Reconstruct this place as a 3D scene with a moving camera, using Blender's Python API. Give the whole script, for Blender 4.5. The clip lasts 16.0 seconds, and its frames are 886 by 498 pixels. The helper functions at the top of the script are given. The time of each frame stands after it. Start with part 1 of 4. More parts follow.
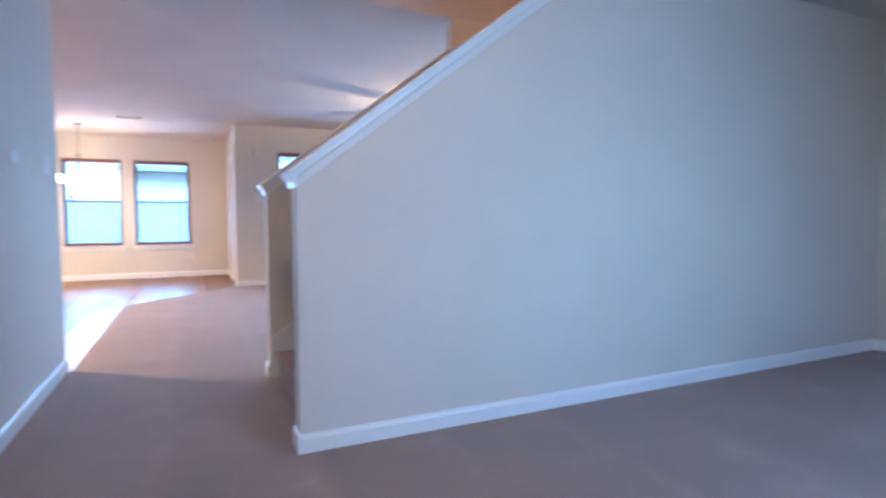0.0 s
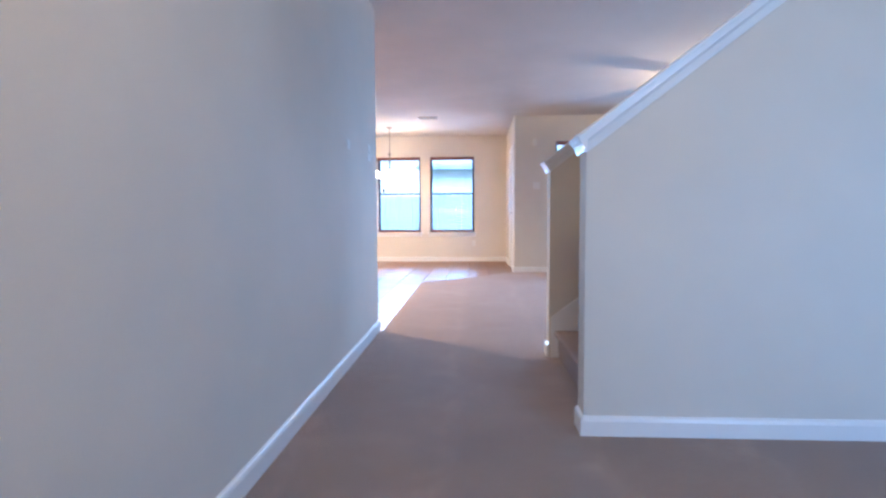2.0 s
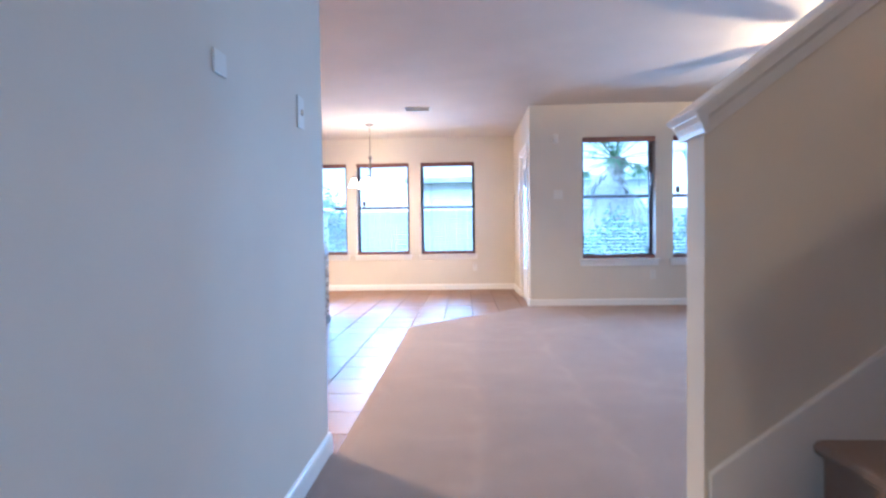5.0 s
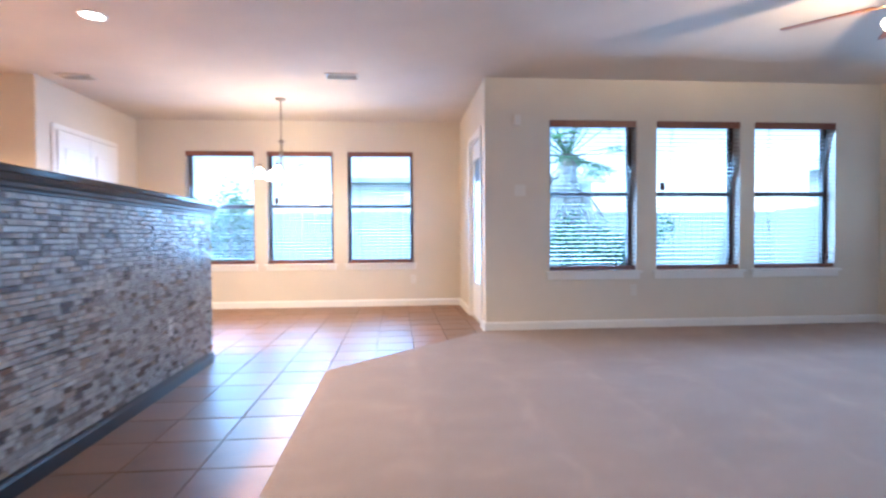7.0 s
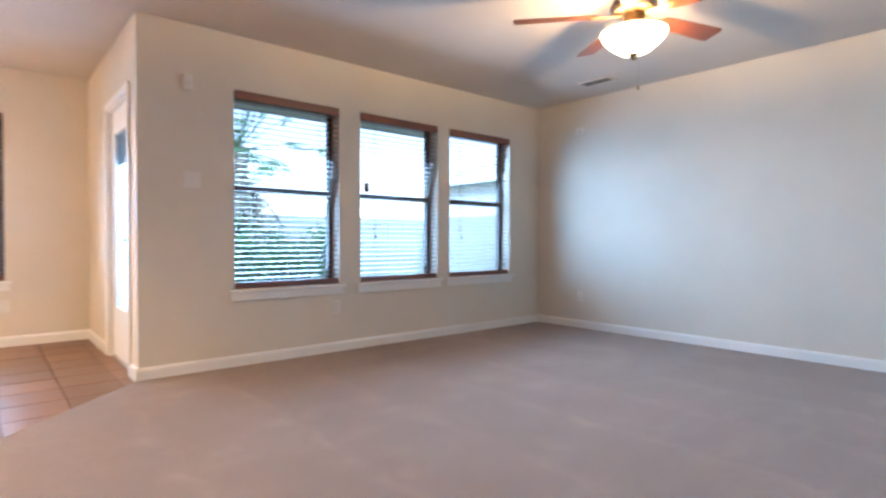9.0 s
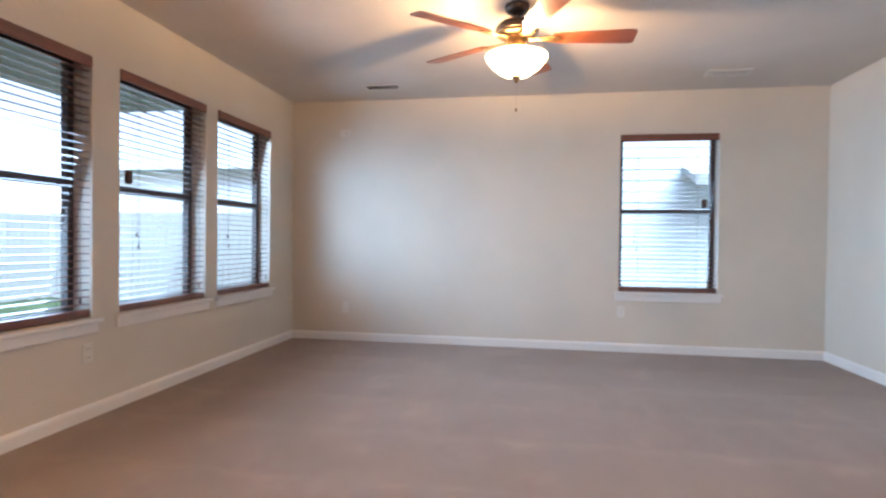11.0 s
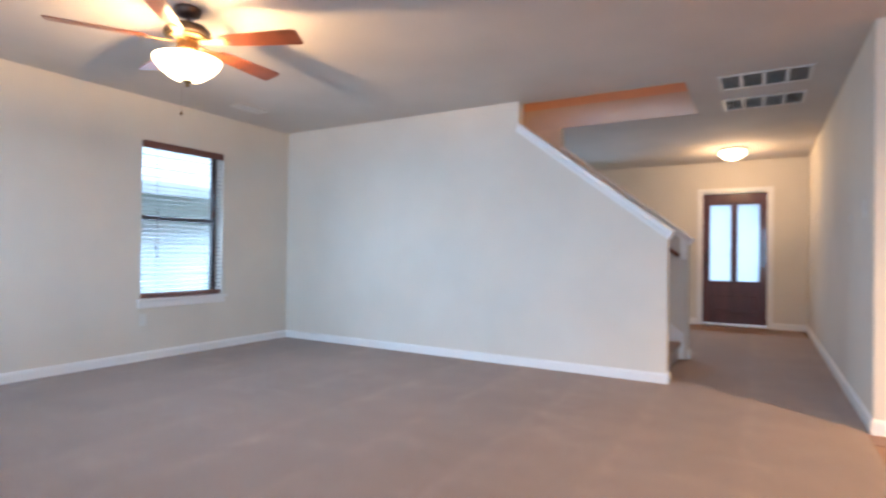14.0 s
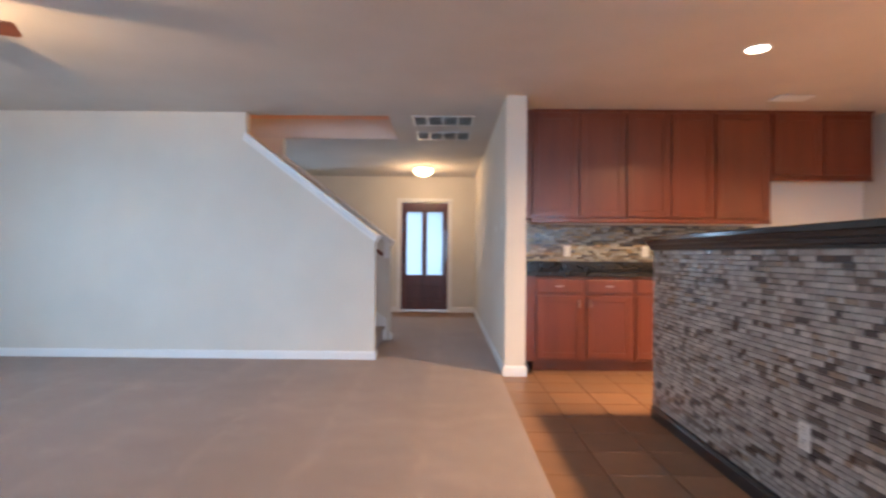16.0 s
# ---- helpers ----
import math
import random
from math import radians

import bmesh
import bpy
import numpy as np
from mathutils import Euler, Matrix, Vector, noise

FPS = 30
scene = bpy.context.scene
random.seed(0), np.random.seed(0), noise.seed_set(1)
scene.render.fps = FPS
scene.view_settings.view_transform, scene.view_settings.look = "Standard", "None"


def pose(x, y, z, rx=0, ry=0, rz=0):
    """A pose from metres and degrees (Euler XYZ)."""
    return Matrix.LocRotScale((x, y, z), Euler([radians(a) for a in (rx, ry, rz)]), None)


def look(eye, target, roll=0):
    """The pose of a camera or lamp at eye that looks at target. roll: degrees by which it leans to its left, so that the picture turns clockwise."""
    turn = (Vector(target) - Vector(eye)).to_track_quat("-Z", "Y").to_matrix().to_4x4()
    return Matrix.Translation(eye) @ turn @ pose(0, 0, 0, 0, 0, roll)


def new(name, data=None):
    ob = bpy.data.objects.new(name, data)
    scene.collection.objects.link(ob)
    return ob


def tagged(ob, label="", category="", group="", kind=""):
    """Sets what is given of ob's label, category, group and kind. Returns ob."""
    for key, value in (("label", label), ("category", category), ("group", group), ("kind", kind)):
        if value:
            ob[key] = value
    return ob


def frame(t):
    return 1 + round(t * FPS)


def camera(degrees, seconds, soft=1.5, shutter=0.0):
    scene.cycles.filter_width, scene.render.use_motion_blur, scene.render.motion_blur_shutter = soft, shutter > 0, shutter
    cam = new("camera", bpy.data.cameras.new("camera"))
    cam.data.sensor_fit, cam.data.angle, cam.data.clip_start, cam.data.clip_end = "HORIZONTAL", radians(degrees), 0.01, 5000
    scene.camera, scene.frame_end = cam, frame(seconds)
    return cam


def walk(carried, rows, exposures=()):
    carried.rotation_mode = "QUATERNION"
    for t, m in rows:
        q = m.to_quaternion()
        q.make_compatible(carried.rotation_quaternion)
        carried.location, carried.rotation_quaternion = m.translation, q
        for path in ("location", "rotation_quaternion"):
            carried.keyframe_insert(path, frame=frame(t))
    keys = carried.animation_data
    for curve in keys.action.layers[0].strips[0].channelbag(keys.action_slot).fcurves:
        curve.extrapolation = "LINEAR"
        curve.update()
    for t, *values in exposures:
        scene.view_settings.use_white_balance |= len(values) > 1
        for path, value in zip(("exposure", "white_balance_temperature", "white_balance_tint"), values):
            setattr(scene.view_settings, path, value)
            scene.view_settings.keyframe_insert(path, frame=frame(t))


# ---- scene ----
EXPOSURES = [(0.0, 1.71, 4640, 18), (2.5, 1.77, 4700, 17), (4.2, 1.87, 4640, 16), (6.3, 1.72, 4830, 15), (8.5, 1.72, 5350, 16), (9.2, 1.69, 5750, 17), (12.0, 1.54, 6440, 25), (14.0, 1.44, 6050, 21), (16.0, 1.28, 6000, 20)]
cam = camera(78.8, 16.0, soft=2.5, shutter=0.5)
PATH = [
    (0, (0.457, 0.404, 1.074), (1.296, 2.216, 0.964), -0.2),
    (0.5, (0.501, 0.408, 0.997), (0.959, 2.351, 0.886), -1.0),
    (1, (0.499, 0.343, 0.966), (0.656, 2.333, 0.856), -0.6),
    (1.5, (0.469, 0.387, 0.946), (0.419, 2.383, 0.831), -0.4),
    (2, (0.408, 0.558, 0.957), (0.293, 2.551, 0.834), -0.3),
    (2.5, (0.351, 0.773, 0.94), (0.232, 2.766, 0.822), -0.5),
    (3, (0.312, 1.104, 0.951), (0.195, 3.097, 0.841), -0.5),
    (3.5, (0.278, 1.488, 0.953), (0.159, 3.481, 0.847), -0.6),
    (4, (0.239, 1.842, 0.968), (0.139, 3.837, 0.878), -0.7),
    (6.3, (0.223, 3.617, 0.977), (0.181, 5.616, 0.932), -0.6),
    (6.5, (0.218, 3.762, 0.968), (0.204, 5.761, 0.921), -0.4),
    (7, (0.176, 4.161, 0.98), (0.346, 6.153, 0.934), -0.4),
    (7.5, (0.232, 4.524, 0.939), (0.641, 6.482, 0.913), -0.2),
    (8, (0.364, 4.786, 0.938), (1.071, 6.657, 0.914), -0.0),
    (8.5, (0.436, 5.094, 0.971), (1.421, 6.835, 0.938), -0.1),
    (9, (0.25, 5.37, 1.002), (1.551, 6.89, 0.97), 0.1),
    (9.2, (0.162, 5.424, 1.038), (1.572, 6.842, 0.998), 0.2),
    (11.3, (-0.173, 7.307, 1.1), (1.823, 7.443, 1.076), 0.8),
    (11.5, (-0.158, 7.459, 1.094), (1.842, 7.466, 1.074), 0.9),
    (12, (-0.049, 7.801, 1.065), (1.907, 7.386, 1.057), 0.9),
    (12.5, (0.053, 8.183, 1.071), (1.855, 7.315, 1.074), 1.7),
    (13, (0.173, 8.514, 1.068), (1.708, 7.233, 1.086), 1.0),
    (13.5, (0.261, 8.946, 1.111), (1.539, 7.408, 1.109), 0.8),
    (14, (0.233, 9.219, 1.099), (1.245, 7.495, 1.114), 0.7),
    (14.5, (0.136, 9.464, 1.134), (0.864, 7.602, 1.155), 0.7),
    (15, (0.115, 9.694, 1.2), (0.636, 7.763, 1.199), 0.3),
    (15.5, (0.125, 9.852, 1.183), (0.45, 7.878, 1.186), -0.2),
    (16, (0.165, 9.944, 1.132), (0.176, 7.944, 1.147), 0.5),
]
walk(cam, [(t, look(eye, target, roll)) for t, eye, target, roll in PATH], EXPOSURES)

SKY, SUN = 0.15, 4.6
DAY = (0.45, 0.75, 1.0)
DIN_W, LIV_W, SIDE_W, FRONT_W = 11.0, 12.2, 6.0, 8.7
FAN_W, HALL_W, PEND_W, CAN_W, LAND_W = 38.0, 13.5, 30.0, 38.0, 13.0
BOWL_E, CAN_E, SHADE_E = 4.2, 12.0, 4.0

# ---- world, sun, exposure ----
world = bpy.data.worlds.new("sky_world")
scene.world = world
world.use_nodes = True
wn = world.node_tree
sky = wn.nodes.new("ShaderNodeTexSky")
sky.sky_type = "NISHITA"
sky.sun_disc = False
sky.sun_elevation, sky.sun_rotation = radians(48), radians(228.6)
wn.nodes["Background"].inputs[1].default_value = SKY
wn.links.new(sky.outputs[0], wn.nodes["Background"].inputs[0])
sun_data = bpy.data.lights.new("sun", "SUN")
sun_data.energy, sun_data.angle, sun_data.color = SUN, radians(50), (0.46, 0.80, 1.0)
sun = new("sun", sun_data)
sun.matrix_world = look((0, 0, 30), (8.5, 7.5, 17.4))


def lamp(name, kind, energy, color, m, size=0.05):
    d = bpy.data.lights.new(name, kind)
    d.energy, d.color = energy, color
    if kind == "AREA":
        d.shape, d.size = "DISK", size
    else:
        d.shadow_soft_size = size
    o = new(name, d)
    o.matrix_world = m
    return o


WARM = (1.0, 0.64, 0.29)
FAN_X, FAN_Y = 3.31, 7.145
HALL_LAMP = (0.565, 0.70)
PEND = (-1.158, 10.62)
# The third position is an unseen fill lamp added to the kitchen, without a fixture.
CANS_AND_FILL = ((-2.005, 8.30), (-2.03, 6.12), (-3.5, 7.4))
lamp("fan_bulb", "POINT", FAN_W, WARM, pose(FAN_X, FAN_Y, 2.270), 0.03)
lamp("hall_bulb", "POINT", HALL_W, WARM, pose(*HALL_LAMP, 2.39), 0.07)
lamp("chandelier_bulb", "POINT", PEND_W, WARM, pose(*PEND, 1.62), 0.10)
for cx, cy in CANS_AND_FILL:
    lamp("can_or_fill_bulb", "AREA", CAN_W, WARM, pose(cx, cy, 2.588), 0.12).data.spread = radians(145)
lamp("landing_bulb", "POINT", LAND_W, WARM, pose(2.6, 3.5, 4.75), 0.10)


def daylight(x, y, rz, w, h, watts, z=1.40):
    """A lamp that stands in for sky light at a window's opening, between the glass and the blind, turned a little to
    the floor.
    """
    d = bpy.data.lights.new("daylight_stand_in", "AREA")
    d.shape, d.size, d.size_y, d.energy, d.color = "RECTANGLE", w, h, watts, DAY
    d.spread = radians(124)
    o = new("daylight_stand_in", d)
    o.matrix_world = pose(x, y, z, 0, 0, rz) @ pose(0, 0, 0, -90 + 15)
    return o


for x in (-2.242, -1.160, -0.048):
    daylight(x, 11.838 + 0.10, 0, 0.85, 1.40, DIN_W)
for x, turn in ((2.220, 0), (3.368, 4), (4.458, 15)):
    daylight(x, 9.64 + 0.10, turn, 0.85, 1.40, LIV_W)
daylight(5.44 + 0.10, 5.705, -90, 0.85, 1.40, SIDE_W)
# Extra lamp outside the patio door, added so that its milky pane glows.
daylight(1.25, 10.33, -90, 0.55, 1.42, 7.0, 1.16)
for x in (2.80,):
    daylight(x, -0.42 - 0.10, 192, 0.85, 1.40, FRONT_W)


# ---- materials ----
def nodes_of(name):
    m = bpy.data.materials.new(name)
    m.use_nodes = True
    nt = m.node_tree
    return m, nt, nt.nodes["Principled BSDF"]


def noise_node(nt, scale, detail=4.0, rough=0.55, stretch=(1, 1, 1)):
    tc = nt.nodes.new("ShaderNodeTexCoord")
    mp = nt.nodes.new("ShaderNodeMapping")
    mp.inputs["Scale"].default_value = stretch
    n = nt.nodes.new("ShaderNodeTexNoise")
    n.inputs["Scale"].default_value = scale
    n.inputs["Detail"].default_value = detail
    n.inputs["Roughness"].default_value = rough
    nt.links.new(tc.outputs["Object"], mp.inputs[0])
    nt.links.new(mp.outputs[0], n.inputs["Vector"])
    return n


def ramp_node(nt, source, stops, constant=False):
    r = nt.nodes.new("ShaderNodeValToRGB")
    if constant:
        r.color_ramp.interpolation = "CONSTANT"
    el = r.color_ramp.elements
    while len(el) < len(stops):
        el.new(0.5)
    for e, (p, c) in zip(el, stops):
        e.position, e.color = p, (*c, 1)
    nt.links.new(source, r.inputs[0])
    return r


def mixed(nt, fac, a, b, kind="MIX"):
    x = nt.nodes.new("ShaderNodeMix")
    x.data_type, x.blend_type = "RGBA", kind
    for sock, v in ((x.inputs[0], fac), (x.inputs[6], a), (x.inputs[7], b)):
        if hasattr(v, "links"):
            nt.links.new(v, sock)
        else:
            sock.default_value = v if isinstance(v, float) else (*v, 1)
    return x.outputs[2]


def bumped(nt, bsdf, height, strength, distance=0.01):
    b = nt.nodes.new("ShaderNodeBump")
    b.inputs["Strength"].default_value, b.inputs["Distance"].default_value = strength, distance
    nt.links.new(height, b.inputs["Height"])
    nt.links.new(b.outputs[0], bsdf.inputs["Normal"])


def surface(name, base, rough=0.6, metal=0.0, large=1.3, fine=60.0, vary=0.06, bump=0.1, dist=0.004, stretch=(1, 1, 1), coat=0.0):
    """A painted, wooden or metal surface with large and fine variation and a fine relief."""
    m, nt, b = nodes_of(name)
    n1, n2 = noise_node(nt, large, 3, stretch=stretch), noise_node(nt, fine, 5, stretch=stretch)
    lo = tuple(c * (1 - 2 * vary) for c in base)
    hi = tuple(min(1, c * (1 + 2 * vary)) for c in base)
    c1 = ramp_node(nt, n1.outputs[0], ((0.3, lo), (0.7, hi))).outputs[0]
    c2 = ramp_node(nt, n2.outputs[0], ((0.3, (1 - vary,) * 3), (0.7, (1, 1, 1)))).outputs[0]
    nt.links.new(mixed(nt, 1.0, c1, c2, "MULTIPLY"), b.inputs["Base Color"])
    b.inputs["Roughness"].default_value, b.inputs["Metallic"].default_value = rough, metal
    b.inputs["Coat Weight"].default_value = coat
    bumped(nt, b, n2.outputs[0], bump, dist)
    return m


WALL = surface("wall_paint", (0.66, 0.61, 0.53), 0.75, fine=140, vary=0.02, bump=0.25, dist=0.002)
CEIL = surface("ceiling_paint", (0.61, 0.565, 0.52), 0.9, fine=90, vary=0.025, bump=0.55, dist=0.004)
TRIM = surface("white_trim_paint", (0.80, 0.79, 0.77), 0.35, fine=40, vary=0.015, bump=0.05)
WOOD = surface("cherry_cabinet_wood", (0.140, 0.028, 0.0075), 0.36, large=2.5, fine=30, vary=0.08, bump=0.05, stretch=(3, 3, 0.35), coat=0.15)
DOORWOOD = surface("mahogany_door_wood", (0.085, 0.018, 0.012), 0.33, large=3, fine=30, vary=0.14, bump=0.06, stretch=(4, 4, 0.4), coat=0.3)
BLIND = surface("walnut_blind_wood", (0.18, 0.066, 0.046), 0.32, large=4, fine=40, vary=0.13, bump=0.02, stretch=(0.3, 3, 3), coat=0.30)
BLADE = surface("fan_blade_wood", (0.22, 0.060, 0.022), 0.3, large=6, fine=50, vary=0.12, bump=0.04, coat=0.2)
BRONZE = surface("bronze_window_frame", (0.055, 0.042, 0.038), 0.45, fine=60, vary=0.08, bump=0.03)
FANMETAL = surface("aged_bronze_metal", (0.20, 0.125, 0.055), 0.32, 0.9, fine=50, vary=0.12, bump=0.04)
DARKMETAL = surface("dark_bronze_metal", (0.07, 0.05, 0.04), 0.4, 0.8, fine=50, vary=0.12, bump=0.04)
PEWTER = surface("dull_pewter_metal", (0.26, 0.225, 0.19), 0.38, 0.85, fine=70, vary=0.08, bump=0.03)
CHROME = surface("brushed_nickel", (0.62, 0.60, 0.57), 0.28, 1.0, fine=90, vary=0.05, bump=0.03)
PEACH = surface("peach_wall_paint", (0.70, 0.47, 0.35), 0.75, fine=140, vary=0.02, bump=0.25, dist=0.002)
GRANITE = surface("black_granite", (0.016, 0.016, 0.019), 0.12, large=30, fine=220, vary=0.15, bump=0.01)
BARWOOD = surface("black_painted_moulding", (0.020, 0.019, 0.022), 0.28, fine=60, vary=0.15, bump=0.03)
PLASTIC = surface("white_plastic", (0.72, 0.70, 0.65), 0.4, fine=60, vary=0.01, bump=0.02)
GRILLE = surface("white_grille_metal", (0.66, 0.65, 0.62), 0.45, fine=60, vary=0.03, bump=0.03)
# Shade inside vents and socket slots, put into a flat dark colour.
DARKVOID = surface("dark_recess_shadow", (0.035, 0.033, 0.032), 0.9, fine=60, vary=0.1, bump=0.1)
# Mid grey painted in for the dimness behind the return grilles' slats.
DUCTSHADOW = surface("grey_duct_shadow", (0.20, 0.19, 0.18), 0.9, fine=60, vary=0.1, bump=0.1)
GROUT = surface("dark_grout", (0.125, 0.078, 0.055), 0.9, fine=150, vary=0.12, bump=0.3)
BARGROUT = surface("grey_mosaic_grout", (0.19, 0.172, 0.16), 0.85, fine=200, vary=0.1, bump=0.3)
CORD = surface("brown_cord", (0.08, 0.04, 0.03), 0.8, fine=200, vary=0.1, bump=0.1)
FENCE = surface("weathered_fence_wood", (0.38, 0.36, 0.33), 0.85, large=2, fine=30, vary=0.16, bump=0.3, stretch=(3, 3, 0.25))
SIDING = surface("pale_siding_paint", (0.80, 0.81, 0.80), 0.7, fine=40, vary=0.04, bump=0.1)
PALEROOF = surface("pale_roof_shingle", (0.50, 0.50, 0.49), 0.9, fine=25, vary=0.1, bump=0.3)
ROOF = surface("grey_roof_shingle", (0.12, 0.115, 0.11), 0.9, fine=25, vary=0.2, bump=0.4)
BARK = surface("palm_trunk_bark", (0.30, 0.25, 0.20), 0.95, large=6, fine=30, vary=0.25, bump=0.6, dist=0.02)
DEADLEAF = surface("dry_palm_frond", (0.34, 0.29, 0.22), 0.85, fine=40, vary=0.2, bump=0.2)
LEAF = surface("green_leaf", (0.115, 0.180, 0.100), 0.5, large=3, fine=40, vary=0.25, bump=0.1)
_nt = LEAF.node_tree
_out = [n for n in _nt.nodes if n.type == "OUTPUT_MATERIAL"][0]
_mix, _thru = _nt.nodes.new("ShaderNodeMixShader"), _nt.nodes.new("ShaderNodeBsdfTranslucent")
_thru.inputs[0].default_value = (0.22, 0.42, 0.16, 1)
_mix.inputs[0].default_value = 0.45
_nt.links.new(_out.inputs[0].links[0].from_socket, _mix.inputs[1])
_nt.links.new(_thru.outputs[0], _mix.inputs[2])
_nt.links.new(_mix.outputs[0], _out.inputs[0])
GRASS = surface("lawn_grass", (0.075, 0.11, 0.04), 0.95, large=1.2, fine=60, vary=0.22, bump=0.5, dist=0.03)
CONCRETE = surface("patio_concrete", (0.42, 0.40, 0.37), 0.9, fine=60, vary=0.1, bump=0.3)


def carpet_material():
    """Cut pile: fine tufts, soft blotches, and the paler scallops that the vacuum cleaner leaves in rows along y."""
    m, nt, b = nodes_of("beige_carpet")
    n1, n2, n3 = noise_node(nt, 0.9, 3), noise_node(nt, 420, 4, 0.7), noise_node(nt, 2.6, 5, 0.6, (0.8, 1.3, 1))
    n4 = noise_node(nt, 5.5, 3, 0.5, (1.6, 0.7, 1))
    c1 = ramp_node(nt, n1.outputs[0], ((0.3, (0.322, 0.230, 0.186)), (0.7, (0.372, 0.270, 0.221)))).outputs[0]
    c3 = ramp_node(nt, n3.outputs[0], ((0.40, (0.94,) * 3), (0.58, (1.0,) * 3), (0.655, (1.10,) * 3))).outputs[0]
    c2 = ramp_node(nt, n2.outputs[0], ((0.25, (0.72,) * 3), (0.75, (1.12,) * 3))).outputs[0]
    tc, sep = nt.nodes.new("ShaderNodeTexCoord"), nt.nodes.new("ShaderNodeSeparateXYZ")
    nt.links.new(tc.outputs["Object"], sep.inputs[0])
    wob, div, fr = nt.nodes.new("ShaderNodeMath"), nt.nodes.new("ShaderNodeMath"), nt.nodes.new("ShaderNodeMath")
    wob.operation, div.operation, fr.operation = "MULTIPLY_ADD", "MULTIPLY", "FRACT"
    wob.inputs[1].default_value, div.inputs[1].default_value = 0.30, 1 / 0.62
    nt.links.new(n3.outputs[0], wob.inputs[0])
    nt.links.new(sep.outputs[0], wob.inputs[2])
    nt.links.new(wob.outputs[0], div.inputs[0])
    nt.links.new(div.outputs[0], fr.inputs[0])
    row = ramp_node(nt, fr.outputs[0], ((0.0, (0.0,) * 3), (0.58, (0.0,) * 3), (0.72, (1.0,) * 3), (0.76, (0.0,) * 3))).outputs[0]
    spot = ramp_node(nt, n4.outputs[0], ((0.46, (0.0,) * 3), (0.58, (1.0,) * 3))).outputs[0]
    stroke = ramp_node(nt, mixed(nt, 1.0, row, spot, "MULTIPLY"), ((0.0, (1.0,) * 3), (1.0, (1.12, 1.115, 1.11)))).outputs[0]
    lay = ramp_node(nt, fr.outputs[0], ((0.0, (0.97,) * 3), (0.45, (1.0,) * 3), (0.75, (1.025,) * 3), (0.80, (0.97,) * 3))).outputs[0]
    pile = mixed(nt, 1.0, mixed(nt, 1.0, c1, c3, "MULTIPLY"), c2, "MULTIPLY")
    nt.links.new(mixed(nt, 1.0, mixed(nt, 1.0, pile, stroke, "MULTIPLY"), lay, "MULTIPLY"), b.inputs["Base Color"])
    b.inputs["Roughness"].default_value = 0.97
    b.inputs["Sheen Weight"].default_value = 0.25
    bumped(nt, b, n2.outputs[0], 0.8, 0.008)
    return m


def piece_random(nt):
    """A random number for each loose piece, whether an object of its own or an island of a joined mesh."""
    oi, ge = nt.nodes.new("ShaderNodeObjectInfo"), nt.nodes.new("ShaderNodeNewGeometry")
    add, fr = nt.nodes.new("ShaderNodeMath"), nt.nodes.new("ShaderNodeMath")
    add.operation, fr.operation = "ADD", "FRACT"
    nt.links.new(oi.outputs["Random"], add.inputs[0])
    nt.links.new(ge.outputs["Random Per Island"], add.inputs[1])
    nt.links.new(add.outputs[0], fr.inputs[0])
    return fr.outputs[0]


def tile_material():
    m, nt, b = nodes_of("brown_floor_tile")
    n1, n2 = noise_node(nt, 4.0, 5, 0.6), noise_node(nt, 45, 4)
    c1 = ramp_node(nt, n1.outputs[0], ((0.3, (0.195, 0.104, 0.058)), (0.7, (0.280, 0.155, 0.090)))).outputs[0]
    c2 = ramp_node(nt, piece_random(nt), ((0.0, (0.84, 0.84, 0.84)), (1.0, (1.12, 1.08, 1.05)))).outputs[0]
    nt.links.new(mixed(nt, 1.0, c1, c2, "MULTIPLY"), b.inputs["Base Color"])
    r = ramp_node(nt, n1.outputs[0], ((0.3, (0.31,) * 3), (0.7, (0.44,) * 3))).outputs[0]
    nt.links.new(r, b.inputs["Roughness"])
    b.inputs["Specular IOR Level"].default_value = 0.20
    bumped(nt, b, n2.outputs[0], 0.10, 0.003)
    return m


def mosaic_material(name, stops, rough):
    m, nt, b = nodes_of(name)
    pick = piece_random(nt)
    c1 = ramp_node(nt, pick, stops, True).outputs[0]
    n2 = noise_node(nt, 35, 4)
    c2 = ramp_node(nt, n2.outputs[0], ((0.3, (0.78,) * 3), (0.7, (1.1,) * 3))).outputs[0]
    nt.links.new(mixed(nt, 1.0, c1, c2, "MULTIPLY"), b.inputs["Base Color"])
    mul, fr = nt.nodes.new("ShaderNodeMath"), nt.nodes.new("ShaderNodeMath")
    mul.operation, fr.operation, mul.inputs[1].default_value = "MULTIPLY", "FRACT", 7.31
    nt.links.new(pick, mul.inputs[0])
    nt.links.new(mul.outputs[0], fr.inputs[0])
    nt.links.new(ramp_node(nt, fr.outputs[0], ((0.0, (rough,) * 3), (0.6, (rough + 0.15,) * 3), (0.62, (0.55,) * 3))).outputs[0], b.inputs["Roughness"])
    bumped(nt, b, n2.outputs[0], 0.08, 0.002)
    return m


CARPET, TILE = carpet_material(), tile_material()
MOSAIC = mosaic_material("bar_mosaic_tile", ((0.0, (0.40, 0.365, 0.33)), (0.22, (0.345, 0.315, 0.29)), (0.44, (0.46, 0.42, 0.38)),
                         (0.66, (0.30, 0.255, 0.22)), (0.79, (0.145, 0.105, 0.085)), (0.89, (0.072, 0.052, 0.046)), (0.95, (0.36, 0.28, 0.215))), 0.20)
